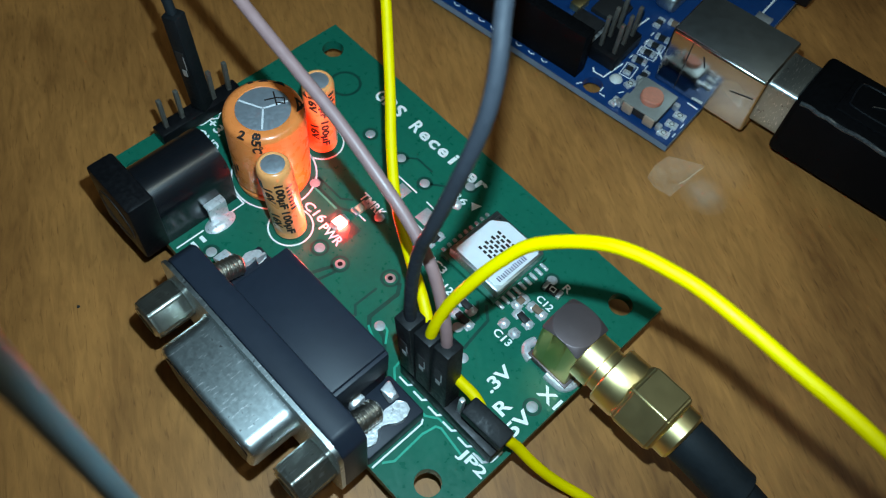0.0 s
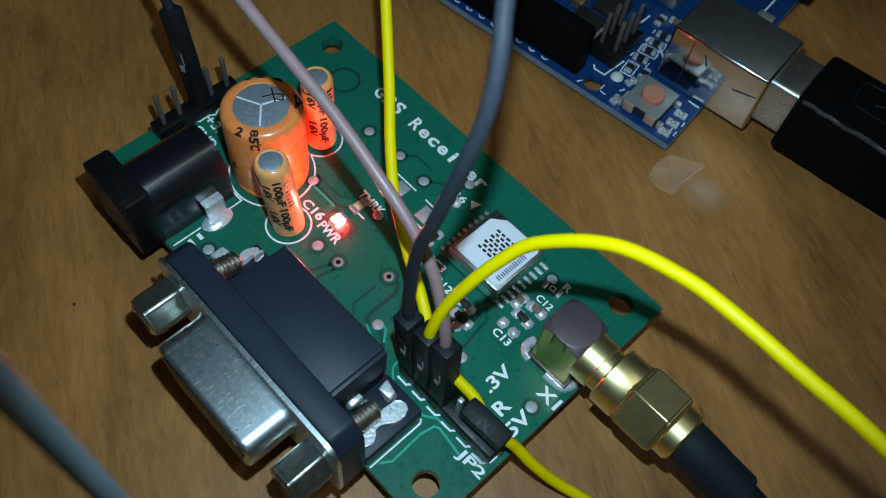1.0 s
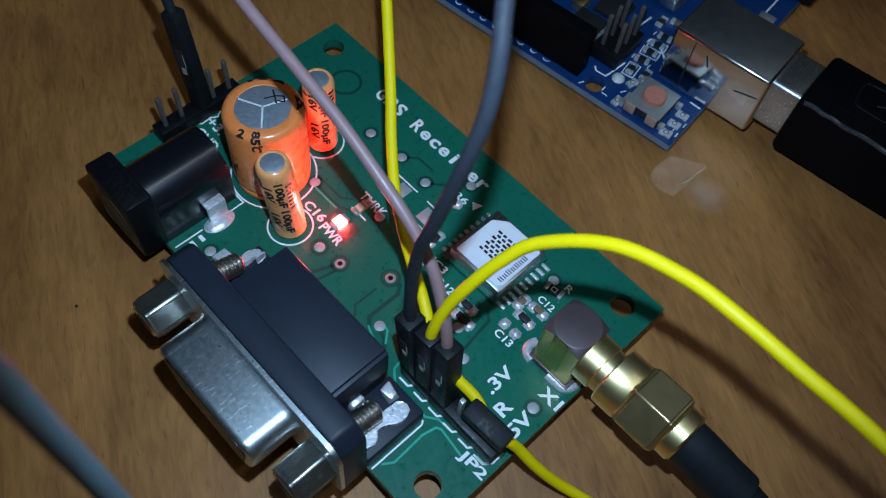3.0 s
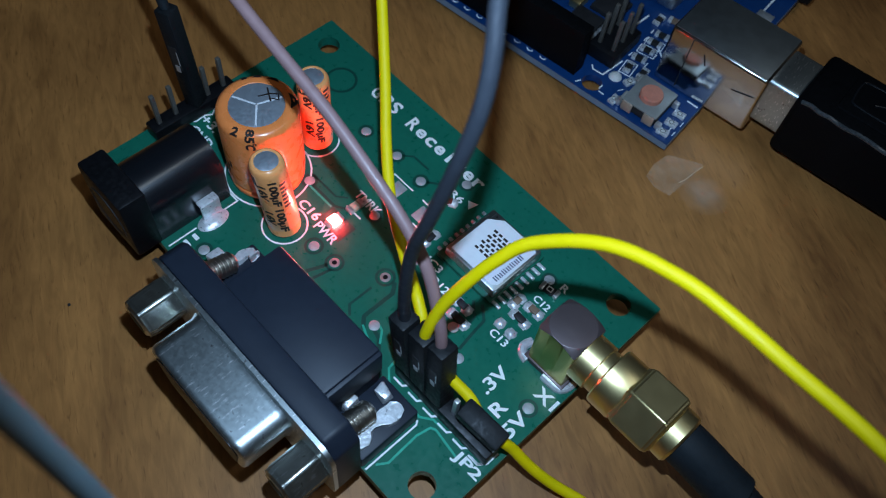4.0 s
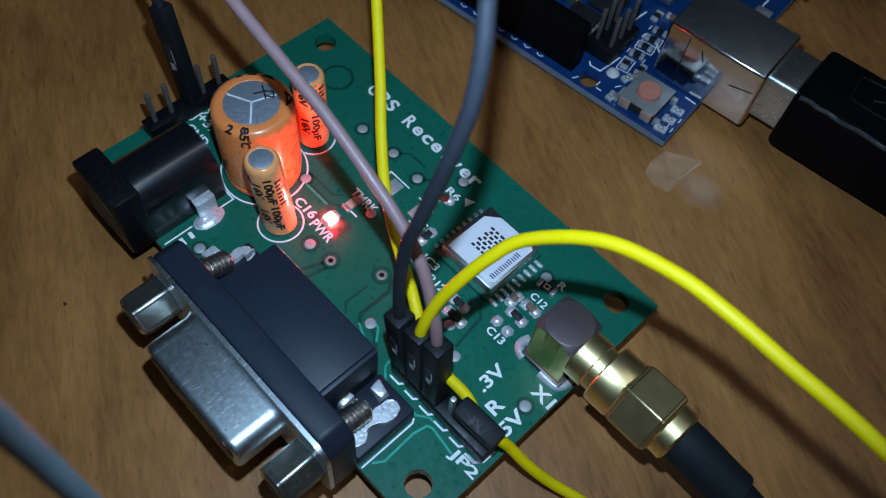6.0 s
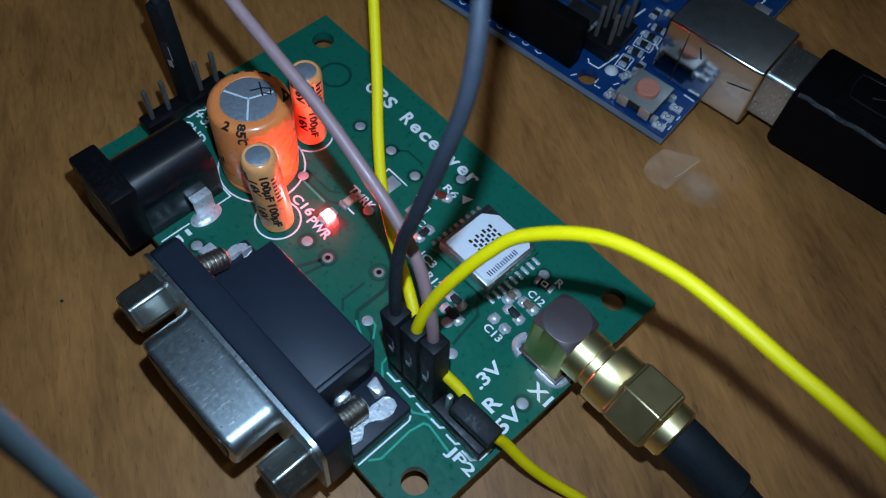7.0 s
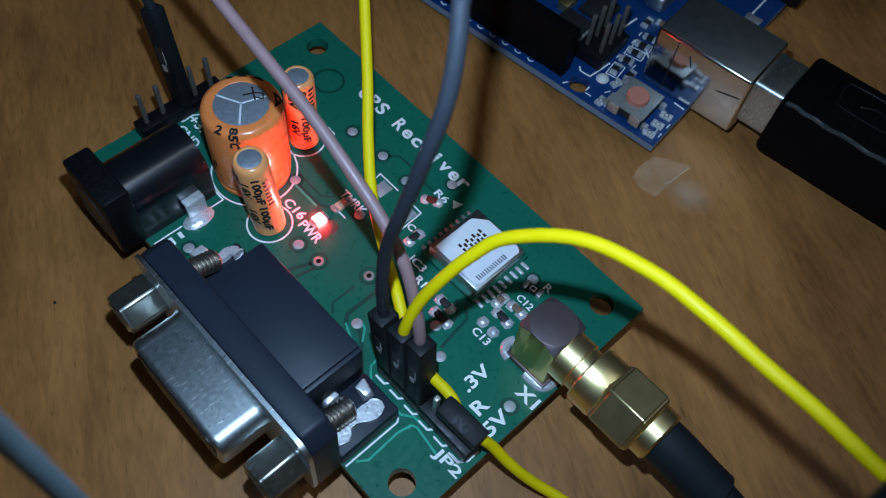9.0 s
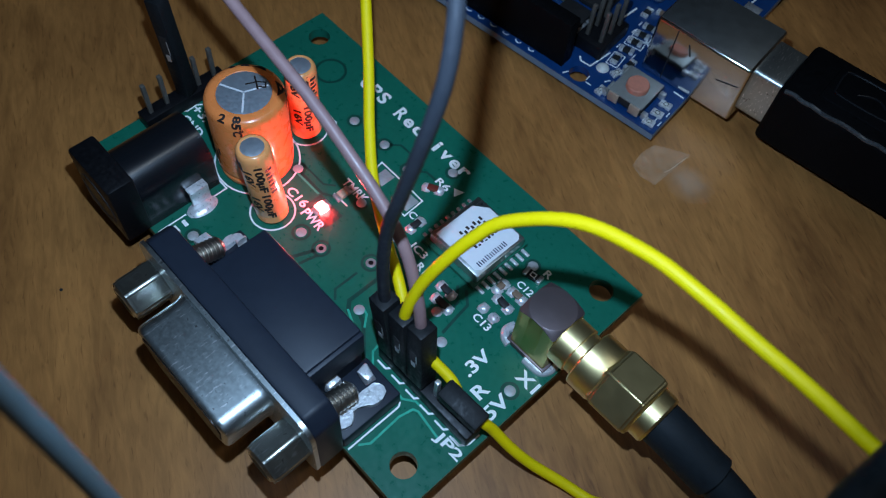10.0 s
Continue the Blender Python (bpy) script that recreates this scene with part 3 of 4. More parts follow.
# ---- serial port ----
CX = 37.1
body = part("serial_port", box(NEW(), 28.5, 45.7, -38.0, -30.0, ZB + 0.02, 17.0, 0.35), CONN, gps, "charcoal plastic nine pin serial port")
bm = arch(NEW(), [(CX - 15.7, 6.4), (CX + 14.7, 6.4), (CX + 14.7, 16.9), (CX + 13.0, 18.8), (CX - 14.4, 18.8), (CX - 15.7, 17.5)], -41.4, 3.5)
bmesh.ops.bevel(bm, geom=list(bm.edges), offset=0.4, segments=2, profile=0.5, affect="EDGES")
part("flange_bar", bm, CONN, body, "charcoal plastic flange")
part("mounting_foot", box(NEW(), 45.5, 51.6, -37.8, -29.3, ZB + 0.02, 8.4, 0.3), CONN, body, "charcoal plastic mounting foot")
part("mounting_foot", box(NEW(), 21.6, 28.7, -37.8, -29.9, ZB + 0.02, 8.4, 0.3), CONN, body)
part("top_rib", box(NEW(), 45.0, 46.2, -37.8, -30.0, 12.0, 16.6, 0.3), CONN, body)
bm = NEW()
edge = []
for cx, cz, a0 in ((CX + 12.8, 16.6, 0), (CX - 13.8, 16.6, 90), (CX - 13.8, 8.4, 180), (CX + 12.8, 8.4, 270)):
    edge += [(cx + 2.2 * math.cos(radians(a0 + 15 * k)), cz + 2.2 * math.sin(radians(a0 + 15 * k))) for k in range(7)]
arch(bm, edge, -41.95, 0.5)
part("metal_flange", bm, SCUFFED, body, "nickel plated metal flange")
outline = []
w_top, w_bot, z_top, z_bot, rad = 8.3, 7.2, 16.7, 8.4, 1.9
for cx, cz, a0 in ((w_top - rad, z_top - rad, 0), (-(w_top - rad), z_top - rad, 90), (-(w_bot - rad), z_bot + rad, 180), (w_bot - rad, z_bot + rad, 270)):
    for k in range(9):
        a = radians(a0 + 90 * k / 8)
        outline.append((CX + cx + rad * math.cos(a), cz + rad * math.sin(a)))
bm = NEW()
prof = ((0.0, 1.07), (-0.5, 1.02), (-1.0, 1.0), (-5.6, 1.0), (-6.0, 0.985), (-6.2, 0.95))
prev = None
mid = Vector((CX, (z_top + z_bot) / 2))
for dy, k in prof:
    loop = [bm.verts.new((mid.x + (x - mid.x) * (k if dy < -5 else 1 + (k - 1)), -41.6 + dy, mid.y + (z - mid.y) * k)) for x, z in outline]
    if prev:
        for i in range(len(loop)):
            j = (i + 1) % len(loop)
            bm.faces.new((prev[i], prev[j], loop[j], loop[i]))
    prev = loop
bm.faces.new(prev)
part("metal_shell", bm, SCUFFED, body, "scuffed nickel plug shell")
bm = NEW()
arch(bm, [(mid.x + (x - mid.x) * 0.86, mid.y + (z - mid.y) * 0.8) for x, z in outline], -47.82, -0.12)
part("socket_face", bm, BLACK, body, "black socket face")
for sx in (-12.5, 12.5):
    bm = NEW()
    tx = sx - 1.3
    m = along((CX + sx - (1.0 if sx < 0 else 0.6), -41.9, 12.4), (0, -1, 0))
    lathe(bm, [(0, 0), (2.75, 0), (2.85, 0.3), (2.85, 4.4), (2.6, 4.9), (1.5, 4.95), (1.4, 3.2), (0, 3.2)], m, 6, radians(14 if sx > 0 else 8))
    bmesh.ops.bevel(bm, geom=[e for e in bm.edges], offset=0.32, segments=3, affect="EDGES")
    part("hex_standoff", bm, STEEL, body, "plated steel hexagon standoff")
    bm = NEW()
    prof = []
    for i in range(7):
        prof += [(1.05, i * 0.55), (1.42, i * 0.55 + 0.27)]
    lathe(bm, [(0, -0.2)] + prof + [(1.0, 4.0), (0, 4.1)], along((CX + tx, -37.5, 11.6), (0, 1, -0.3)), 24)
    part("screw_thread", bm, BRONZE, body, "steel screw thread end")
    bm = NEW()
    k = 1 if sx > 0 else -0.55
    shape = ((0.9, -30.4), (1.5, -30.35), (2.1, -30.7), (2.6, -31.4), (2.7, -32.1), (2.4, -32.9), (1.8, -33.5), (1.5, -34.2), (1.6, -34.9), (2.2, -35.4), (2.5, -36.1), (2.4, -36.9), (1.9, -37.4), (1.1, -37.3), (0.8, -36.4), (0.2, -35.7), (0.1, -34.6), (0.5, -33.6), (0.3, -32.6), (0.5, -31.6), (0.4, -30.9))
    outline_pts = [(CX + tx + k * p, q) for p, q in shape]
    plate(bm, outline_pts if k > 0 else outline_pts[::-1], 8.42, 9.0)
    box(bm, CX + tx - 1.4 * k - 0.3, CX + tx - 0.2 * k + 0.3, -31.7, -30.4, 8.4, 10.0, 0.2)
    box(bm, CX + tx - 2.9, CX + tx - 1.7, -35.6, -33.8, 8.6, 10.6, 0.2)
    for v in bm.verts:
        v.co += Vector((noise.noise(v.co * 1.3), noise.noise(v.co * 1.3 + Vector((9, 0, 0))), 0.6 * noise.noise(v.co * 1.1))) * 0.3
    part("ground_bracket", bm, BRIGHTSOLDER, body, "bright tinned ground bracket")
# ---- power jack ----
jack = part("power_jack", box(NEW(), 3.7, 12.7, -41.0, -37.4, ZB + 0.02, 16.4, 0.4), BLACK, gps, "black plastic barrel power jack")
o = [(3.9, ZB + 0.05), (12.5, ZB + 0.05), (12.5, 10.6)] + [(8.2 + 4.3 * math.cos(radians(a)), 10.9 + 4.3 * math.sin(radians(a))) for a in range(0, 181, 10)] + [(3.9, 10.6)]
part("barrel", arch(NEW(), o, -37.5, 10.5), GLOSSBLACK, jack, "glossy black rounded housing")
part("rear_block", box(NEW(), 4.2, 12.2, -27.6, -26.9, ZB + 0.05, 13.0, 0.3), BLACK, jack)
part("plug_hole", lathe(NEW(), [(0, -0.1), (3.0, -0.1), (3.2, 0.08), (3.6, 0.1), (3.7, -0.1)], along((8.2, -41.02, 10.9), (0, -1, 0)), 32), CHIP, jack, "dark round plug opening")
bm = NEW()
box(bm, 13.3, 13.75, -31.9, -29.1, ZB, 8.9, 0.18)
box(bm, 12.4, 13.72, -31.88, -29.12, 8.5, 8.95, 0.18)
part("side_terminal", bm, BRIGHTSOLDER, jack, "bent tinned side terminal")
bm = NEW()
lathe(bm, [(0, 0.55), (0.8, 0.5), (1.3, 0.25), (1.6, 0)], Matrix.Translation((14.1, -30.9, ZB)) @ Matrix.Diagonal((0.85, 1.4, 1, 1)), 24)
part("solder_joint", bm, BRIGHTSOLDER, jack)

# ---- pin header on the far end ----
hdr = part("pin_header", box(NEW(), -3.2, -0.7, -29.2, -15.8, ZB + 0.02, 7.9, 0.25), BLACK, gps, "black pin strip with bare pins")
pin = finish(box(NEW(), -0.32, 0.32, -0.32, 0.32, -3.2, 5.0, 0.12), "pin", DULLPIN)
for i in range(5):
    place("pin", pin, hdr, at(-1.95, -27.7 + 2.6 * i, 8.2))

# ---- receiver module ----
mod = part("receiver_module", box(NEW(), 37.0, 46.6, -12.6, -2.6, ZB + 0.03, ZB + 0.75, 0.05), GREEN, gps, "shielded receiver module with a white label")
part("shield_can", box(NEW(), 37.7, 46.4, -12.0, -3.2, ZB + 0.7, 8.2, 0.25), SCUFFED, mod, "tinned shield can")
part("paper_label", plate(NEW(), [(38.3, -11.5), (45.4, -11.5), (46.0, -10.9), (46.0, -4.0), (45.4, -3.5), (40.0, -3.5), (38.3, -5.0)], 8.2, 8.24), LABEL, mod, "white paper label with grey print bars")
bm = NEW()
for k in range(7):
    x = 40.1 + 0.35 * (k % 2)
    while x < 43.2:
        w = 0.35 + 0.5 * (0.5 + 0.5 * noise.noise((x * 3.1, k * 1.7, 0.4)))
        box(bm, x, min(x + w, 43.4), -9.2 + 0.58 * k, -8.86 + 0.58 * k, 8.24, 8.26)
        x += w + 0.3
part("print_bar", bm, INK, mod, "dark print bars")
bm = NEW()
for k in range(7):
    for d, w in ((0.0, 0.16), (0.34, 0.16)):
        box(bm, 44.85 + 0.1 * (k % 2), 45.6, -10.7 + 0.74 * k + d, -10.7 + 0.74 * k + d + w, 8.24, 8.26)
part("print_bar", bm, BLUEINK, mod, "thin dark blue print bars")
pad_long = finish(box(NEW(), -0.85, 0.85, -0.25, 0.25, 0, 0.4, 0.14), "castellation", BRIGHTSOLDER)
pad_short = finish(box(NEW(), -0.4, 0.4, -0.24, 0.24, 0, 0.4, 0.12), "castellation", SOLDER)
for i in range(9):
    place("castellation", pad_short, mod, at(36.65, -11.7 + 1.02 * i, ZB + 0.02))
    place("castellation", pad_long, mod, at(47.05, -12.0 + 1.04 * i, ZB + 0.02))

# ---- small surface parts ----
end_me = finish(box(NEW(), -0.3, 0.3, -0.62, 0.62, 0, 0.62, 0.12), "end_cap", SOLDER)
pad_me = finish(box(NEW(), -0.55, 0.55, -0.75, 0.75, 0, 0.08, 0.03), "solder_pad", TIN)


bm = lathe(NEW(), [(0, 0.52), (0.28, 0.5), (0.55, 0.36), (0.74, 0.12), (0.78, 0)], None, 16)
for v in bm.verts:
    v.co += Vector((noise.noise(v.co * 2.1), noise.noise(v.co * 2.1 + Vector((5, 0, 0))), 0)) * 0.16
solder_me = finish(bm, "solder_mound", BRIGHTSOLDER)


def chip_part(name, x, y, turn, length, mat, label):
    """A chip between two solder mounds; with no material the pads stand empty."""
    ob = part(name, box(NEW(), -length / 2, length / 2, -0.45, 0.45, 0.05, 0.55, 0.08), mat, gps, label)
    ob.matrix_basis = at(x, y, ZB, turn)
    for k, s in enumerate((-1, 1)):
        place("solder_mound", solder_me, ob, at(s * (length / 2 + 0.12), 0, 0, 70 * k))
        place("solder_pad", pad_me, ob, at(s * (length / 2 + 0.15), 0, 0))
    return ob


for x, y, turn, length, mat in ((50.5, -11.1, -4, 1.6, CHIP), (50.9, -8.95, 2, 1.3, CERAMIC), (44.4, -15.2, 0, 1.5, CHIP), (45.4, -16.9, 0, 1.9, CHIP), (31.8, -5.9, 30, 1.5, REDCHIP), (34.6, -11.6, 90, 1.5, CHIP), (35.0, -14.8, 0, 1.5, CHIP), (48.6, -9.6, 90, 1.0, CERAMIC)):
    chip_part("chip_capacitor" if mat is CERAMIC else "chip_resistor", x, y, turn, length, mat, "tiny soldered tan capacitor" if mat is CERAMIC else "tiny soldered black resistor" if mat is CHIP else "tiny soldered red-brown resistor")
res = part("chip_resistor", box(NEW(), -0.8, 0.8, -0.55, 0.55, 0.05, 0.55, 0.06), CHIP, gps, "tiny black resistor in a white printed frame")
res.matrix_basis = at(50.3, -5.4, ZB, 8)
for k in (-1, 1):
    place("end_cap", end_me, res, at(k * 1.05, 0, 0.02))
part("value_print", ribbon(NEW(), [(-0.35, -0.3), (0.35, -0.3), (0.35, 0.3), (-0.35, 0.3), (-0.35, -0.3)], 0.14, 0.55), SILK, res)
for x, y in ((49.3, -13.35), (51.15, -13.4)):
    place("solder_mound", solder_me, gps, at(x, y, ZB + 0.03, 40 * x))
    place("solder_pad", pad_me, gps, at(x, y, ZB, 0))
for x, y in ((26.0, -9.7), (31.2, -9.9)):
    ob = part("bare_pad", box(NEW(), -0.95, 0.95, -1.15, 1.15, 0, 0.07, 0.03), TIN, gps, "bare tinned pad")
    ob.matrix_basis = at(x, y, ZB)
led = part("power_led", box(NEW(), -0.7, 0.7, -0.75, 0.75, 0.05, 0.6, 0.12), REDLED, gps, "lit red indicator lamp")
led.matrix_basis = at(24.5, -19.3, ZB, 90)
part("led_die", box(NEW(), -0.45, 0.45, -0.45, 0.45, 0.55, 0.68, 0.05), REDCORE, led)
for s in (-1, 1):
    place("end_cap", end_me, led, at(s * 0.95, 0, 0.0))
led2 = part("status_led", box(NEW(), -0.6, 0.6, -0.6, 0.6, 0.05, 0.6, 0.08), CLEARLED, gps, "unlit clear indicator lamp")
led2.matrix_basis = at(24.6, -15.8, ZB, 90)
for s in (-1, 1):
    place("end_cap", end_me, led2, at(s * 0.95, 0, 0.0))

# ---- antenna socket ----
AY, AZ = -11.4, 11.7
def block(bm, cx, cy, half, corner, round_r, z0, z1, slope=0.75, cap=False):
    """A square post with rounded corners whose top edge is turned down to a circle."""
    loops = [[], [], [], []]
    for i in range(96):
        a = 2 * math.pi * i / 96
        c, s = math.cos(a), math.sin(a)
        r = min(half / max(abs(c), abs(s)), corner)
        q = min(r, round_r)
        for k, (rr, z) in enumerate(((r - (0.05 if cap else 0), z1 - slope * max(0, r - round_r) - 0.30 if cap else z0), (r, z1 - slope * max(0, r - round_r) - 0.12), (q - 0.03, z1 - 0.03), (q - 0.12, z1))):
            loops[k].append(bm.verts.new((cx + rr * c, cy + rr * s, z)))
    for lo, hi in zip(loops, loops[1:]):
        for i in range(96):
            j = (i + 1) % 96
            bm.faces.new((lo[i], lo[j], hi[j], hi[i]))
    bm.faces.new(loops[-1])
    bm.faces.new(loops[0][::-1])
    return bm


sma = part("antenna_socket", block(NEW(), 57.4, -11.45, 2.75, 3.78, 2.85, ZB + 0.6, 15.2), MIRRORGOLD, gps, "gold plated right angle antenna socket")
# cap and foot in a darker brown than the gold sides
part("socket_cap", block(NEW(), 57.4, -11.45, 2.78, 3.82, 2.85, 0, 15.32, cap=True), GOLDTOP, sma, "dark brown top")
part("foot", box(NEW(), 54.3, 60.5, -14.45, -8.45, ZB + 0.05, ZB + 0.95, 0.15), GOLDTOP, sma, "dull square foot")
part("neck", lathe(NEW(), [(0, -0.2), (3.0, 0), (3.08, 0.08), (3.08, 2.3), (3.0, 2.38), (2.8, 2.4), (2.8, 4.0), (0, 4.0)], along((60.0, AY, AZ), (1, 0, 0)), 40), GOLD, sma)
bm = NEW()
for pts in ([(53.7, -12.2), (53.4, -13.4), (54.0, -14.2), (55.0, -14.5)], [(57.6, -14.45), (58.8, -14.45), (60.0, -14.3), (60.6, -13.5), (60.7, -12.4)]):
    tube(bm, [(x, y, ZB + 0.2) for x, y in pts], 0.62, 10, 4)
for x, y in ((54.9, -8.9), (59.9, -8.9)):
    lathe(bm, [(0, 0.9), (0.6, 0.8), (1.0, 0.3), (1.2, 0)], Matrix.Translation((x, y, ZB)), 16)
part("solder_fillet", bm, BRIGHTSOLDER, sma, "bright solder round the feet")

# ---- jumper header by the serial port ----
hdr2 = part("pin_header", box(NEW(), 45.4, 60.65, -27.5, -25.0, ZB + 0.02, 8.2, 0.25), BLACK, gps, "black pin strip under the jumper plugs")
pin2 = finish(box(NEW(), -0.32, 0.32, -0.32, 0.32, -0.5, 5.8, 0.12), "pin", SOLDER)
for i in range(4):
    place("pin", pin2, hdr2, at(46.67 + 2.54 * i, -26.25, 8.2 if i < 3 else 6.0))


# ---- antenna lead screwed on the socket ----
lead = thing("antenna_lead", at(73, AY, 0), "black antenna cable with a gold screw connector", "cable")
OFF = Matrix.Translation((-73, -AY, 0))
bm = NEW()
lathe(bm, [(0, 0), (3.55, 0), (3.75, 0.2), (3.75, 2.9), (3.6, 3.2), (0, 3.2)], OFF @ along((63.5, AY + 0.1, AZ + 0.1), (1, 0, 0)), 44)
part("ferrule", bm, GOLD, lead, "polished gold collar")
bm = NEW()
lathe(bm, [(0, 0), (3.75, 0), (4.45, 0.7), (4.45, 5.5), (3.9, 6.0), (0, 6.0)], OFF @ along((66.3, AY + 0.2, AZ + 0.2), (1, 0, 0)), 6, radians(-7))
bmesh.ops.bevel(bm, geom=[e for e in bm.edges], offset=0.2, segments=3, affect="EDGES")
part("hex_nut", bm, GOLD, lead, "gold plated hexagon nut")
part("crimp_ring", lathe(NEW(), [(0, 0), (3.25, 0), (3.25, 1.6), (3.0, 1.9), (0, 1.9)], OFF @ along((72.2, AY + 0.25, AZ + 0.4), (1, 0, -0.05)), 40), GOLD, lead)
bm = NEW()
tube(bm, [Vector(p) + Vector((-73, -AY, 0)) for p in ((73.4, AY + 0.3, 11.9), (76, AY + 0.5, 11.4), (79, AY + 0.7, 10.5), (82, AY + 1.0, 9.6))], 2.75, 24)
part("boot", bm, DARKCABLE, lead, "black shrink sleeve")
bm = NEW()
tube(bm, [Vector(p) + Vector((-73, -AY, 0)) for p in ((81, AY + 0.9, 9.9), (85, AY + 1.2, 8.4), (92, AY + 1.8, 5.2), (105, AY + 3, 2.4), (140, AY + 8, 2.2), (200, AY + 30, 2.2))], 2.2, 20)
part("cable", bm, DARKCABLE, lead)


# ---- jumper wires ----
def jumper(label, colour, pts, r, plug=None, half=1.24):
    """plug: the middle of the foot of a black plug shell and its top; pts run to the plug."""
    org = Vector(plug[0] if plug else pts[-1])
    ob = thing("jumper_wire", at(*org), label, "wire", "jumper wires")
    part("insulation", tube(NEW(), [Vector(p) - org for p in pts], r, 16), colour, ob)
    if plug:
        foot, top = Vector(plug[0]), Vector(plug[1])
        d = top - foot
        up = d.normalized()
        side = Vector((1, 0, 0)) if abs(up.z) > 0.7 else Vector((0, 1, 0))
        side = (side - up * side.dot(up)).normalized()
        m = Matrix.Translation(foot - org) @ Matrix((side, up.cross(side), up)).transposed().to_4x4() @ Matrix.Rotation(radians(plug[2]), 4, "Z")
        h = d.length
        shell = part("plug_shell", box(NEW(), -half, half, -half, half, 0, h, 0.25, 2, m), PLUGBLACK, ob, "black plastic plug shell")
        part("latch_slot", box(NEW(), -0.62, 0.62, -half - 0.05, -half + 0.04, h * 0.42, h * 0.66, 0.03, 1, m), CHIP, shell, "dark latch window")
        bm = NEW()
        box(bm, -0.34, 0.34, -half - 0.12, -half - 0.03, h * 0.40, h * 0.47, 0.03, 1, m)
        box(bm, 0.42, 0.58, -half - 0.1, -half - 0.03, h * 0.48, h * 0.62, 0.03, 1, m)
        part("contact", bm, SOLDER, shell, "bright metal contact in the window")
    return ob


jumper("grey jumper wire arching over the board to a plug", GRAY, [(10, 60, 20), (15, 30, 60), (36, -5, 70), (44, -17.5, 64.6), (47.0, -21.5, 62.0), (48.8, -23.4, 59.5), (49.7, -24.9, 55.8), (49.4, -26.3, 50.1), (47.9, -27.2, 41.5), (46.7, -27.3, 36.1), (46.1, -27.3, 29.4), (45.9, -27.0, 22.2), (46.1, -26.8, 19.5)], 0.65, ((46.67, -26.25, 8.3), (45.9, -27.0, 21.0), 0))
jumper("mauve jumper wire rising over the capacitors", PINK, [(-60, -15, 30), (-25, -22, 50), (0, -23.4, 47.5), (17.2, -23.5, 41.3), (24.2, -23.4, 38.7), (30.2, -23.3, 36.5), (36.2, -23.5, 34.0), (41.9, -23.8, 31.2), (46.0, -24.3, 28.0), (49.0, -25.2, 23.5), (50.2, -25.7, 20.8), (50.6, -25.9, 18.5)], 0.66, ((51.75, -26.25, 8.3), (50.7, -25.9, 20.0), 0))
jumper("yellow jumper wire running past the title to the header", YELLOW, [(-60, 60, 2), (-25, 30, 35), (0, 9, 40), (12, -1, 35.6), (17.8, -5.5, 31.0), (24.3, -10.6, 26.0), (28.7, -14.3, 23.0), (33.7, -18.0, 20.6), (39.6, -21.2, 19.1), (42.7, -22.7, 18.8), (44.8, -23.8, 18.6), (47.0, -24.9, 17.0), (48.0, -25.4, 13.0)], 0.66)
jumper("yellow jumper wire in a wide arch over the antenna socket", YELLOW, [(150, -20, 2), (120, -17, 30), (100, -15.5, 40), (83.9, -15.4, 42.4), (76.1, -15.5, 42.8), (70.7, -15.4, 42.8), (65.2, -15.4, 42.2), (58.8, -16.4, 40.4), (53.3, -18.8, 36.3), (51.3, -21.0, 33.0), (50.0, -23.2, 29.3), (49.0, -25.0, 25.2), (48.7, -26.4, 21.0), (48.8, -26.5, 18.5)], 0.66, ((49.21, -26.25, 8.3), (48.5, -26.5, 20.5), 0))
jumper("yellow jumper wire leaving its plug towards the table", YELLOW, [(51.0, -25.4, 13.5), (52.5, -25.2, 12.6), (55.0, -24.9, 11.6), (57.5, -25.4, 10.8), (60.3, -25.2, 9.9), (61.7, -24.4, 8.2), (64.2, -23.5, 5.5), (67.0, -22.3, 3.2), (70.5, -20.7, 1.5), (74, -19.6, 0.8), (82, -17.5, 0.75), (110, -24, 0.75)], 0.66, ((55.0, -26.0, 10.9), (60.9, -25.6, 10.3), 8))
jumper("blue-grey jumper wire hanging close to the lens", BLUEGRAY, [(10, -110, 2), (30, -90, 70), (44, -70, 95), (53, -60, 95), (56.5, -57.5, 89), (56.5, -57.3, 84), (55.9, -57.38, 79.5), (55.33, -57.48, 75.5), (54.7, -57.62, 70), (54.35, -57.73, 62), (54.5, -57.76, 56.7), (55.0, -57.9, 46), (55.6, -58.2, 36), (56.6, -58.8, 24), (59, -61, 10), (66, -68, 1.6), (85, -85, 0.7)], 0.68)
jumper("black jumper wire plugged on the far pin strip", DARKCABLE, [(-60, -10, 30), (-30, -17, 38), (-13.4, -22.0, 34), (-5.7, -21.9, 29.0), (-3.4, -21.9, 23.5)], 0.66, ((-1.6, -21.9, 8.2), (-3.3, -21.9, 24.0), 20), 1.1)
# black lead crossing close to the lens
blk = thing("black_lead", at(86, -24, 50), "black cable hanging close to the lens", "cable")
part("cable", tube(NEW(), [Vector(p) - Vector((86, -24, 50)) for p in ((120, 40, 2), (95, 0, 40), (88, -17, 52), (86.5, -24, 53), (86.4, -30, 53), (90, -45, 45), (100, -80, 3))], 1.3, 16), DARKCABLE, blk)

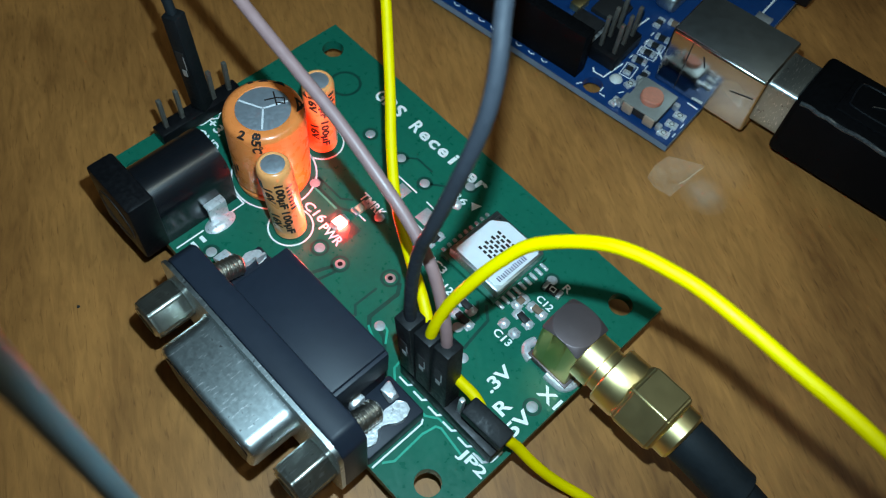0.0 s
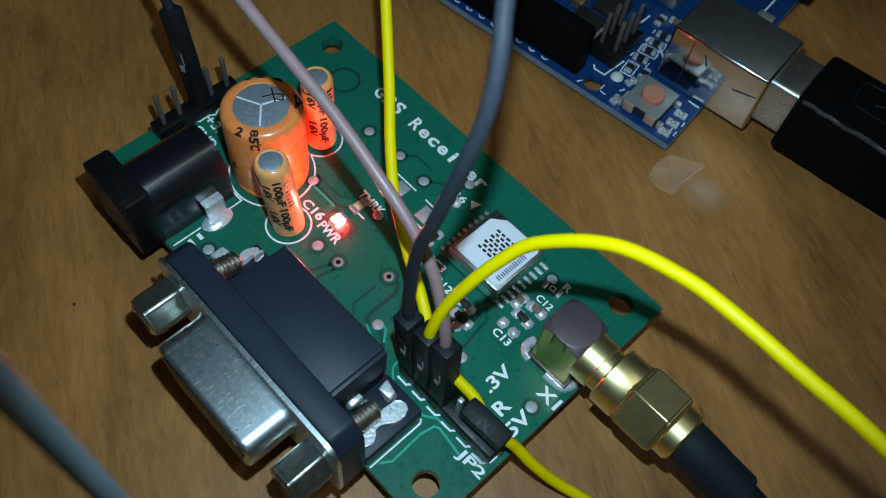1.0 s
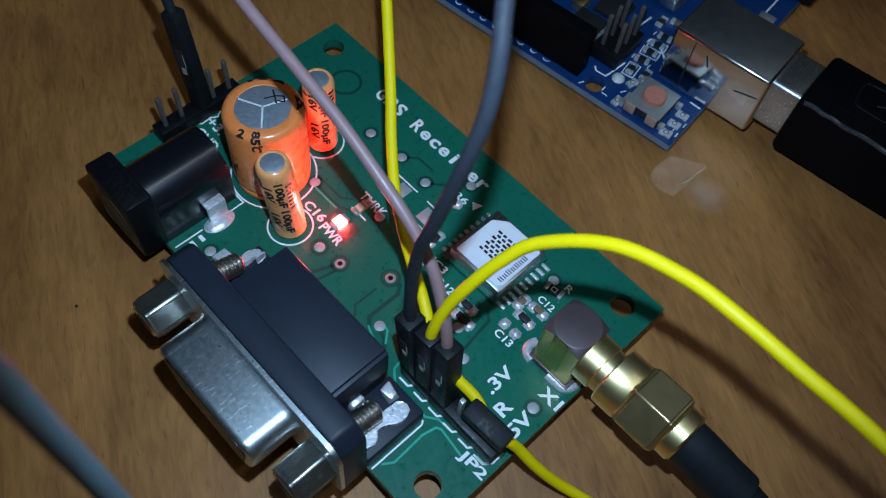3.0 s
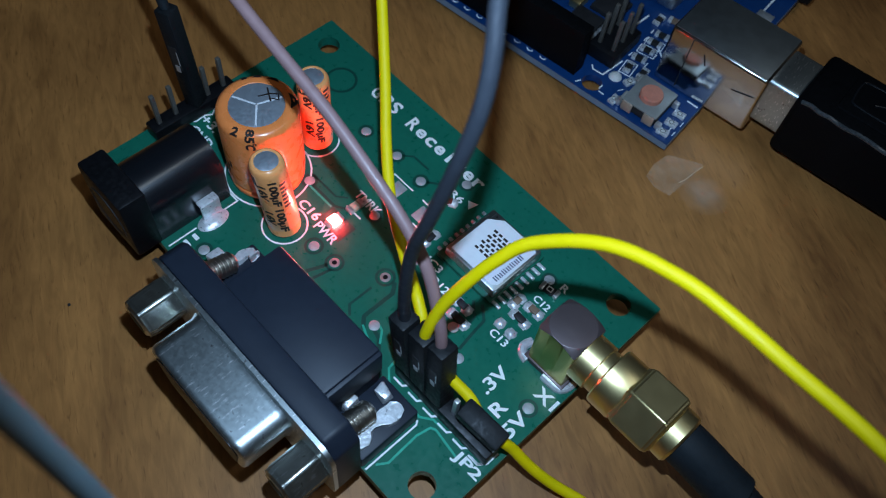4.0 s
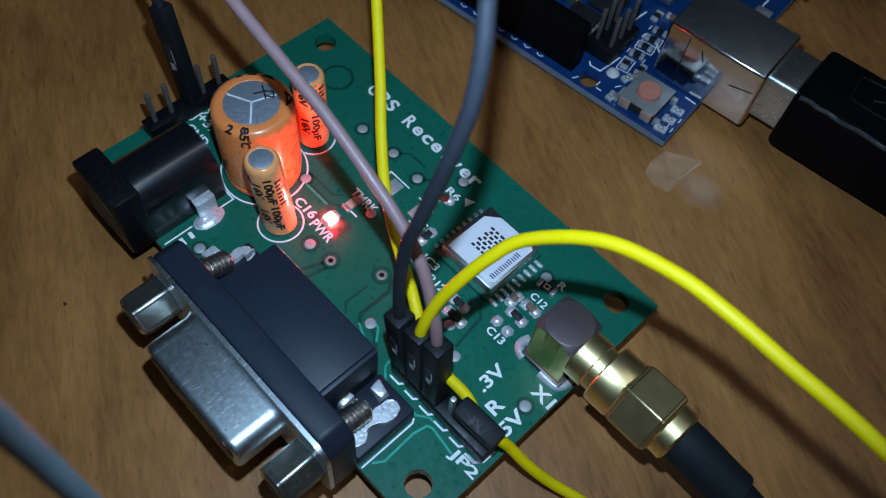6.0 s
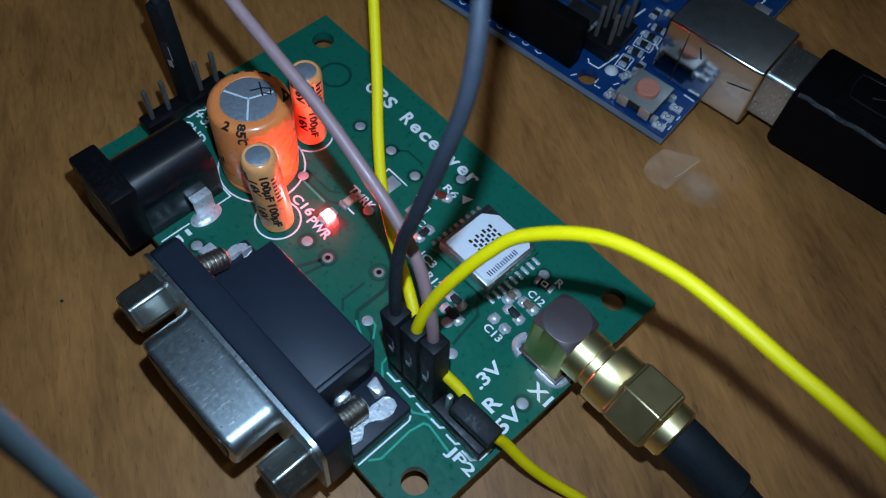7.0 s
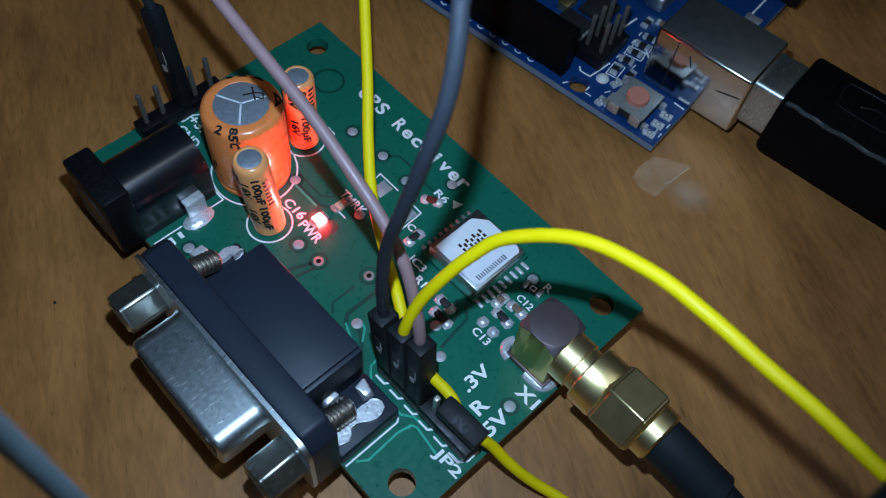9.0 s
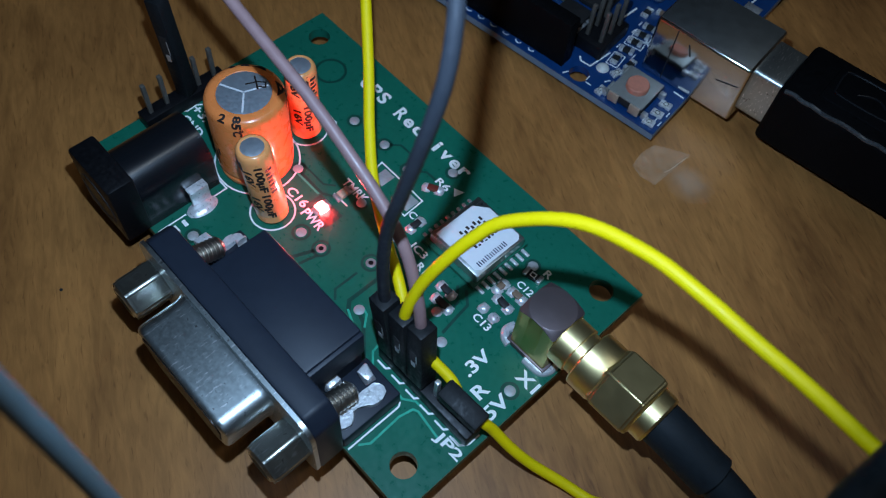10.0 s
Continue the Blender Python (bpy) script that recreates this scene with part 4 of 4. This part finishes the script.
# ---- the blue controller board ----
uno = thing("controller_board", at(44.55, 27.1, 0, 6.6), "blue controller board with a metal square data socket", "circuit board")
UZ = 3.0
ub = part("circuit_board", plate(NEW(), [(0, 0), (0, 53.3), (-66, 53.3), (-68.6, 50.8), (-68.6, 0)], UZ - 1.3, UZ, [(-15.1, 2.2, 1.6), (-14, 50.8, 1.6)]), BLUE, uno, "glossy blue solder mask")
bm = NEW()
box(bm, -68.6, 0.0, -0.03, 0.03, UZ - 1.24, UZ - 0.12)
box(bm, -0.03, 0.03, 0, 53.3, UZ - 1.24, UZ - 0.12)
part("board_edge", bm, BLUEEDGE, ub, "dull cut board edge")
bm = NEW()
for x, y in ((-60, 4), (-60, 48), (-8, 4), (-8, 48), (-30, 26)):
    lathe(bm, [(1.1, 0), (0.6, UZ - 1.5)], Matrix.Translation((x, y, 0.02)), 12)
part("solder_leg", bm, SOLDER, ub)
bow = finish(ring(NEW(), 0, 0, 0.62, 0.18, 0, 0.03, 205, 335, 16), "pin_print", SILK)
for i in range(16):
    place("pin_print", bow, ub, at(-23.7 - 2.54 * i, 1.35, UZ))
for pts, w in (([(-17.2, 5.3), (-16.6, 4.6), (-14.8, 4.7), (-14.1, 9.2)], 0.24), ([(-0.3, 9.3), (-2.2, 9.4)], 0.28), ([(-17.0, 16.8), (-16.5, 20.6)], 0.3), ([(-9.6, 14), (-12.5, 16.5)], 0.3), ([(-1.2, 1.2), (-1.2, 3.4)], 0.15), ([(-3.0, 24.0), (-3.0, 40.0)], 0.3)):
    part("outline_print", ribbon(NEW(), pts, w, UZ), SILK, ub)
bm = NEW()
letters(bm, "3", -15.6, 13.3, 1.2, 1.6, UZ, 60)
part("reference_print", bm, SILK, ub)
sock = part("socket_strip", box(NEW(), -65.0, -18.0, 1.35, 3.85, UZ + 0.02, UZ + 8.5, 0.12), MATTEBLACK, uno, "long black socket strip")
slot = finish(box(NEW(), -0.4, 0.4, -0.4, 0.4, 0, 0.02), "contact_slot", MATTEBLACK)
for i in range(18):
    place("contact_slot", slot, sock, at(-19.4 - 2.54 * i, 2.6, UZ + 8.51))
usb = part("data_socket", box(NEW(), -8.9, 6.9, 9.9, 20.9, UZ + 0.05, UZ + 10.8, 0.5, 3), USBMETAL, uno, "square metal data socket with brushed top")
part("top_cover", box(NEW(), -8.6, 6.5, 10.2, 20.6, UZ + 10.75, UZ + 10.84, 0.03), BRUSHED, usb, "brushed grey top face")
part("shell_seam", box(NEW(), -5.3, -5.15, 9.86, 9.92, UZ + 0.6, UZ + 10.4), CHIP, usb)
for x, z, w, turn in ((-2.6, 8.2, 2.0, 68), (4.4, 6.6, 3.6, -14)):
    slit = part("spring_slot", box(NEW(), -w / 2, w / 2, -0.06, 0.0, -0.11, 0.11), CHIP, usb, "narrow slit beside a spring tongue")
    slit.matrix_basis = pose(x * MM, 9.92 * MM, (UZ + z) * MM, 0, turn, 0)
btn = part("reset_button", box(NEW(), -9.2, -3.4, 1.1, 7.3, UZ + 0.4, UZ + 2.1, 0.2), CHIP, uno, "square push button with salmon plunger")
part("button_plate", box(NEW(), -9.3, -3.3, 1.0, 7.4, UZ + 1.85, UZ + 2.2, 0.12), GREYCOVER, btn, "grey metal cover")
part("plunger", lathe(NEW(), [(1.75, 0), (1.75, 0.8), (1.6, 1.0), (0, 1.05)], Matrix.Translation((-6.2, 4.1, UZ + 2.15)), 28), SALMON, btn, "round salmon plunger")
leg = finish(box(NEW(), -0.5, 0.5, -0.45, 0.45, 0, 1.2, 0.2), "button_leg", SOLDER)
for x, y in ((-9.9, 1.5), (-9.9, 6.9), (-2.8, 1.6), (-2.9, 6.9)):
    place("button_leg", leg, btn, at(x, y, UZ))


for y in (2.0, 6.4):
    part("side_clip", box(NEW(), -9.75, -9.25, y - 0.9, y + 0.9, UZ + 0.3, UZ + 2.1, 0.18), GREYCOVER, btn)
for x in (-8.2, -4.4):
    part("side_clip", box(NEW(), x - 0.9, x + 0.9, 0.65, 1.05, UZ + 0.3, UZ + 2.1, 0.18), SALMONTIN, btn, "warm tinted metal clip")


cap_me = finish(box(NEW(), -0.34, 0.34, -0.6, 0.6, 0, 0.55, 0.1), "end_cap", BRIGHTSOLDER)
frame_me = finish(ribbon(NEW(), [(-1.45, -0.95), (1.45, -0.95), (1.45, 0.95), (-1.45, 0.95), (-1.45, -0.95)], 0.16, 0), "frame_print", SILK)


def uno_chip(name, x, y, turn, mat, length=1.5, framed=False, label=""):
    ob = part(name, box(NEW(), -length / 2, length / 2, -0.52, 0.52, 0.05, 0.55, 0.06), mat, uno, label)
    ob.matrix_basis = at(x, y, UZ, turn)
    for k in (-1, 1):
        place("end_cap", cap_me, ob, at(k * (length / 2 + 0.1), 0, 0.02))
    if framed:
        place("frame_print", frame_me, ob, at(0, 0, 0.0))
    return ob


# indicator lamps: a pale lens over a dark ring
for x, y, turn in ((-1.7, 1.35, 6), (-1.65, 3.65, 4), (-1.6, 5.95, 3), (-10.6, 1.5, 85), (-10.8, 6.1, 70)):
    lamp_body = uno_chip("status_led", x, y, turn, PADWHITE, 1.0, False, "unlit pale indicator lamp")
    part("lens_ring", ring(NEW(), 0, 0, 0.36, 0.10, 0.55, 0.03, seg=20), CHIP, lamp_body)
for x, y, turn, framed in ((-12.6, 8.6, 96, True), (-12.4, 11.3, 12, False), (-12.35, 13.7, 8, True), (-12.3, 15.8, 8, True), (-12.3, 18.0, 8, False), (-14.6, 20.6, 90, False), (-10.2, 9.0, 90, False), (-23.5, 8.6, 0, False), (-25.0, 11.0, 90, False)):
    uno_chip("chip_resistor", x, y, turn, CHIP, 1.5, framed)
for x, y, turn in ((-12.5, 22.2, 8), (-11.0, 24.4, 90), (-9.0, 22.8, 0)):
    uno_chip("chip_capacitor", x, y, turn, CERAMIC, 1.4)
part("solder_mound", lathe(NEW(), [(0, 0.7), (0.5, 0.62), (0.9, 0.3), (1.05, 0)], Matrix.Translation((-13.1, 5.7, UZ)), 20), PADWHITE, uno, "bright round test pad")
dash = finish(box(NEW(), -0.5, 0.5, -0.09, 0.09, 0, 0.03), "bar_print", SILK)
for x, y, turn in ((-14.0, 11.4, 90), (-10.9, 11.2, 90), (-14.0, 15.8, 90), (-10.8, 13.6, 90), (-14.1, 18.0, 90), (-13.6, 2.4, 90), (-12.9, 1.5, 0), (-16.9, 1.0, 60), (-11.0, 4.0, 60), (-0.35, 2.4, 90), (-0.35, 4.8, 90), (-22.0, 6.2, 0), (-24.0, 6.2, 0), (-5.0, 26.0, 0), (-7.0, 26.0, 0), (-5.5, 28.0, 0)):
    place("bar_print", dash, ub, at(x, y, UZ, turn))
icsp = part("pin_header", box(NEW(), -19.4, -14.4, 6.4, 14.2, UZ + 0.02, UZ + 2.5, 0.2), BLACK, uno, "double row of bare pins")
pin3 = finish(box(NEW(), -0.32, 0.32, -0.32, 0.32, 0, 6.0, 0.12), "pin", DULLPIN)
for i in range(2):
    for j in range(3):
        place("pin", pin3, icsp, at(-18.1 + 2.54 * i, 7.8 + 2.54 * j, UZ + 2.4))
part("interface_chip", box(NEW(), -24.5, -19.5, 15.0, 20.0, UZ + 0.1, UZ + 1.0, 0.1), CHIP, uno, "small square black chip")
part("memory_chip", box(NEW(), -25.6, -20.6, 7.0, 13.4, UZ + 0.1, UZ + 1.4, 0.1), CHIP, uno, "black chip with grey legs")
for i in range(5):
    uno_leg = place("chip_leg", leg, uno, at(-20.0, 7.8 + 1.2 * i, UZ))
part("crystal", box(NEW(), -17.6, -13.9, 23.5, 34.0, UZ + 0.1, UZ + 3.4, 0.9, 3), SCUFFED, uno, "silver crystal can")
part("warm_capacitor", box(NEW(), -27.5, -25.5, 13.0, 16.0, UZ + 0.1, UZ + 1.6, 0.2), GOLD, uno, "gold coloured tantalum capacitor")
part("power_jack", box(NEW(), -11.5, 2.0, 41.2, 50.2, UZ + 0.02, UZ + 11.0, 0.5), BLACK, uno, "black barrel power jack")
bm = NEW()
box(bm, -3.6, -0.8, 33.0, 35.0, UZ, UZ + 0.3, 0.1)
part("bare_pad", bm, SOLDER, uno)

# ---- data cable ----
plug = thing("data_cable", at(44.55, 27.1, 0, 6.6), "black data cable with a square metal plug", "cable")
part("plug_shell", box(NEW(), 5.0, 12.5, 11.6, 20.0, 4.4, 12.8, 0.75, 3), SCUFFED, plug, "bright metal plug shell")
om = part("grip", box(NEW(), 11.2, 46.0, 9.9, 21.8, 3.2, 14.0, 0.9, 3), MATTEBLACK, plug, "black moulded grip")
rib = part("grip_rib", box(NEW(), 16.0, 40.0, 12.4, 19.6, 13.8, 14.3, 0.25), MATTEBLACK, om)
for pts in ([(17.2, 15.0), (18.0, 14.2), (24.0, 14.2), (30.0, 15.4)], [(17.2, 15.0), (17.0, 18.2), (18.2, 19.4), (26.0, 19.6)], [(20.0, 16.0), (22.5, 17.2), (25.0, 16.2), (28.0, 17.5)]):
    part("raised_mark", tube(NEW(), [(x, y, 14.26) for x, y in pts], 0.2, 8, 4), GLOSSBLACK, rib)
bm = NEW()
tube(bm, [(12 + 1.4 * i, 10.05 + 0.12 * math.sin(i * 2.1), 13.82 + 0.16 * math.sin(i * 1.3) + (0.25 if i % 5 == 3 else 0)) for i in range(24)], 0.32, 8, 3)
part("mould_seam", bm, SEAM, om, "wavy glossy mould seam with its highlight painted grey")
bm = NEW()
tube(bm, [(44, 16.6, 8.5), (60, 16.6, 8.0), (80, 18, 4.0), (120, 30, 2.6), (220, 60, 2.6)], 2.5, 20)
part("cable", bm, DARKCABLE, plug)

# ---- tape scrap and glue on the table ----
tagged(new("tape_scrap", finish(plate(NEW(), [(45.4, 22.6), (44.7, 25.2), (45.0, 28.2), (47.2, 29.6), (49.8, 31.0), (50.0, 27.0), (49.9, 22.5), (47.4, 22.0)], 0.02, 0.06), "tape_scrap", TAPE)), "pale scrap of clear tape stuck on the table", "tape scrap")
bm = tube(NEW(), [(49.3, 25.3, 0.07), (49.65, 26.6, 0.09), (49.75, 28.6, 0.09), (49.95, 30.5, 0.07)], 0.06, 8, 4)
tagged(new("tape_fold", finish(bm, "tape_fold", FOLD)), "curled pale edge torn off the clear tape", "tape scrap")
for k, r in enumerate((3.6, 2.4)):
    ob = tagged(new("glue_smear", finish(plate(NEW(), [(53.0 + r * 1.15 * math.cos(a * 0.2618) * (1 + 0.1 * noise.noise((a * 0.5, k, 0))), 26.6 + r * math.sin(a * 0.2618) * (1 + 0.1 * noise.noise((a * 0.5, k, 3)))) for a in range(24)], 0.02 + 0.02 * k, 0.03 + 0.02 * k), "glue_smear", SMEAR)), "faint dried glue smear beside the tape scrap", "glue")
bm = NEW()
lathe(bm, [(0.22, 0), (0.2, 0.12), (0, 0.16)], Matrix.Translation((9.2, -50.7, 0)), 8)
tagged(new("dust_speck", finish(bm, "dust_speck", CHIP)), "tiny dark dust speck lying on the table", "speck")


def motions():
    """Nothing in the place moves but the hand-held camera."""


motions()
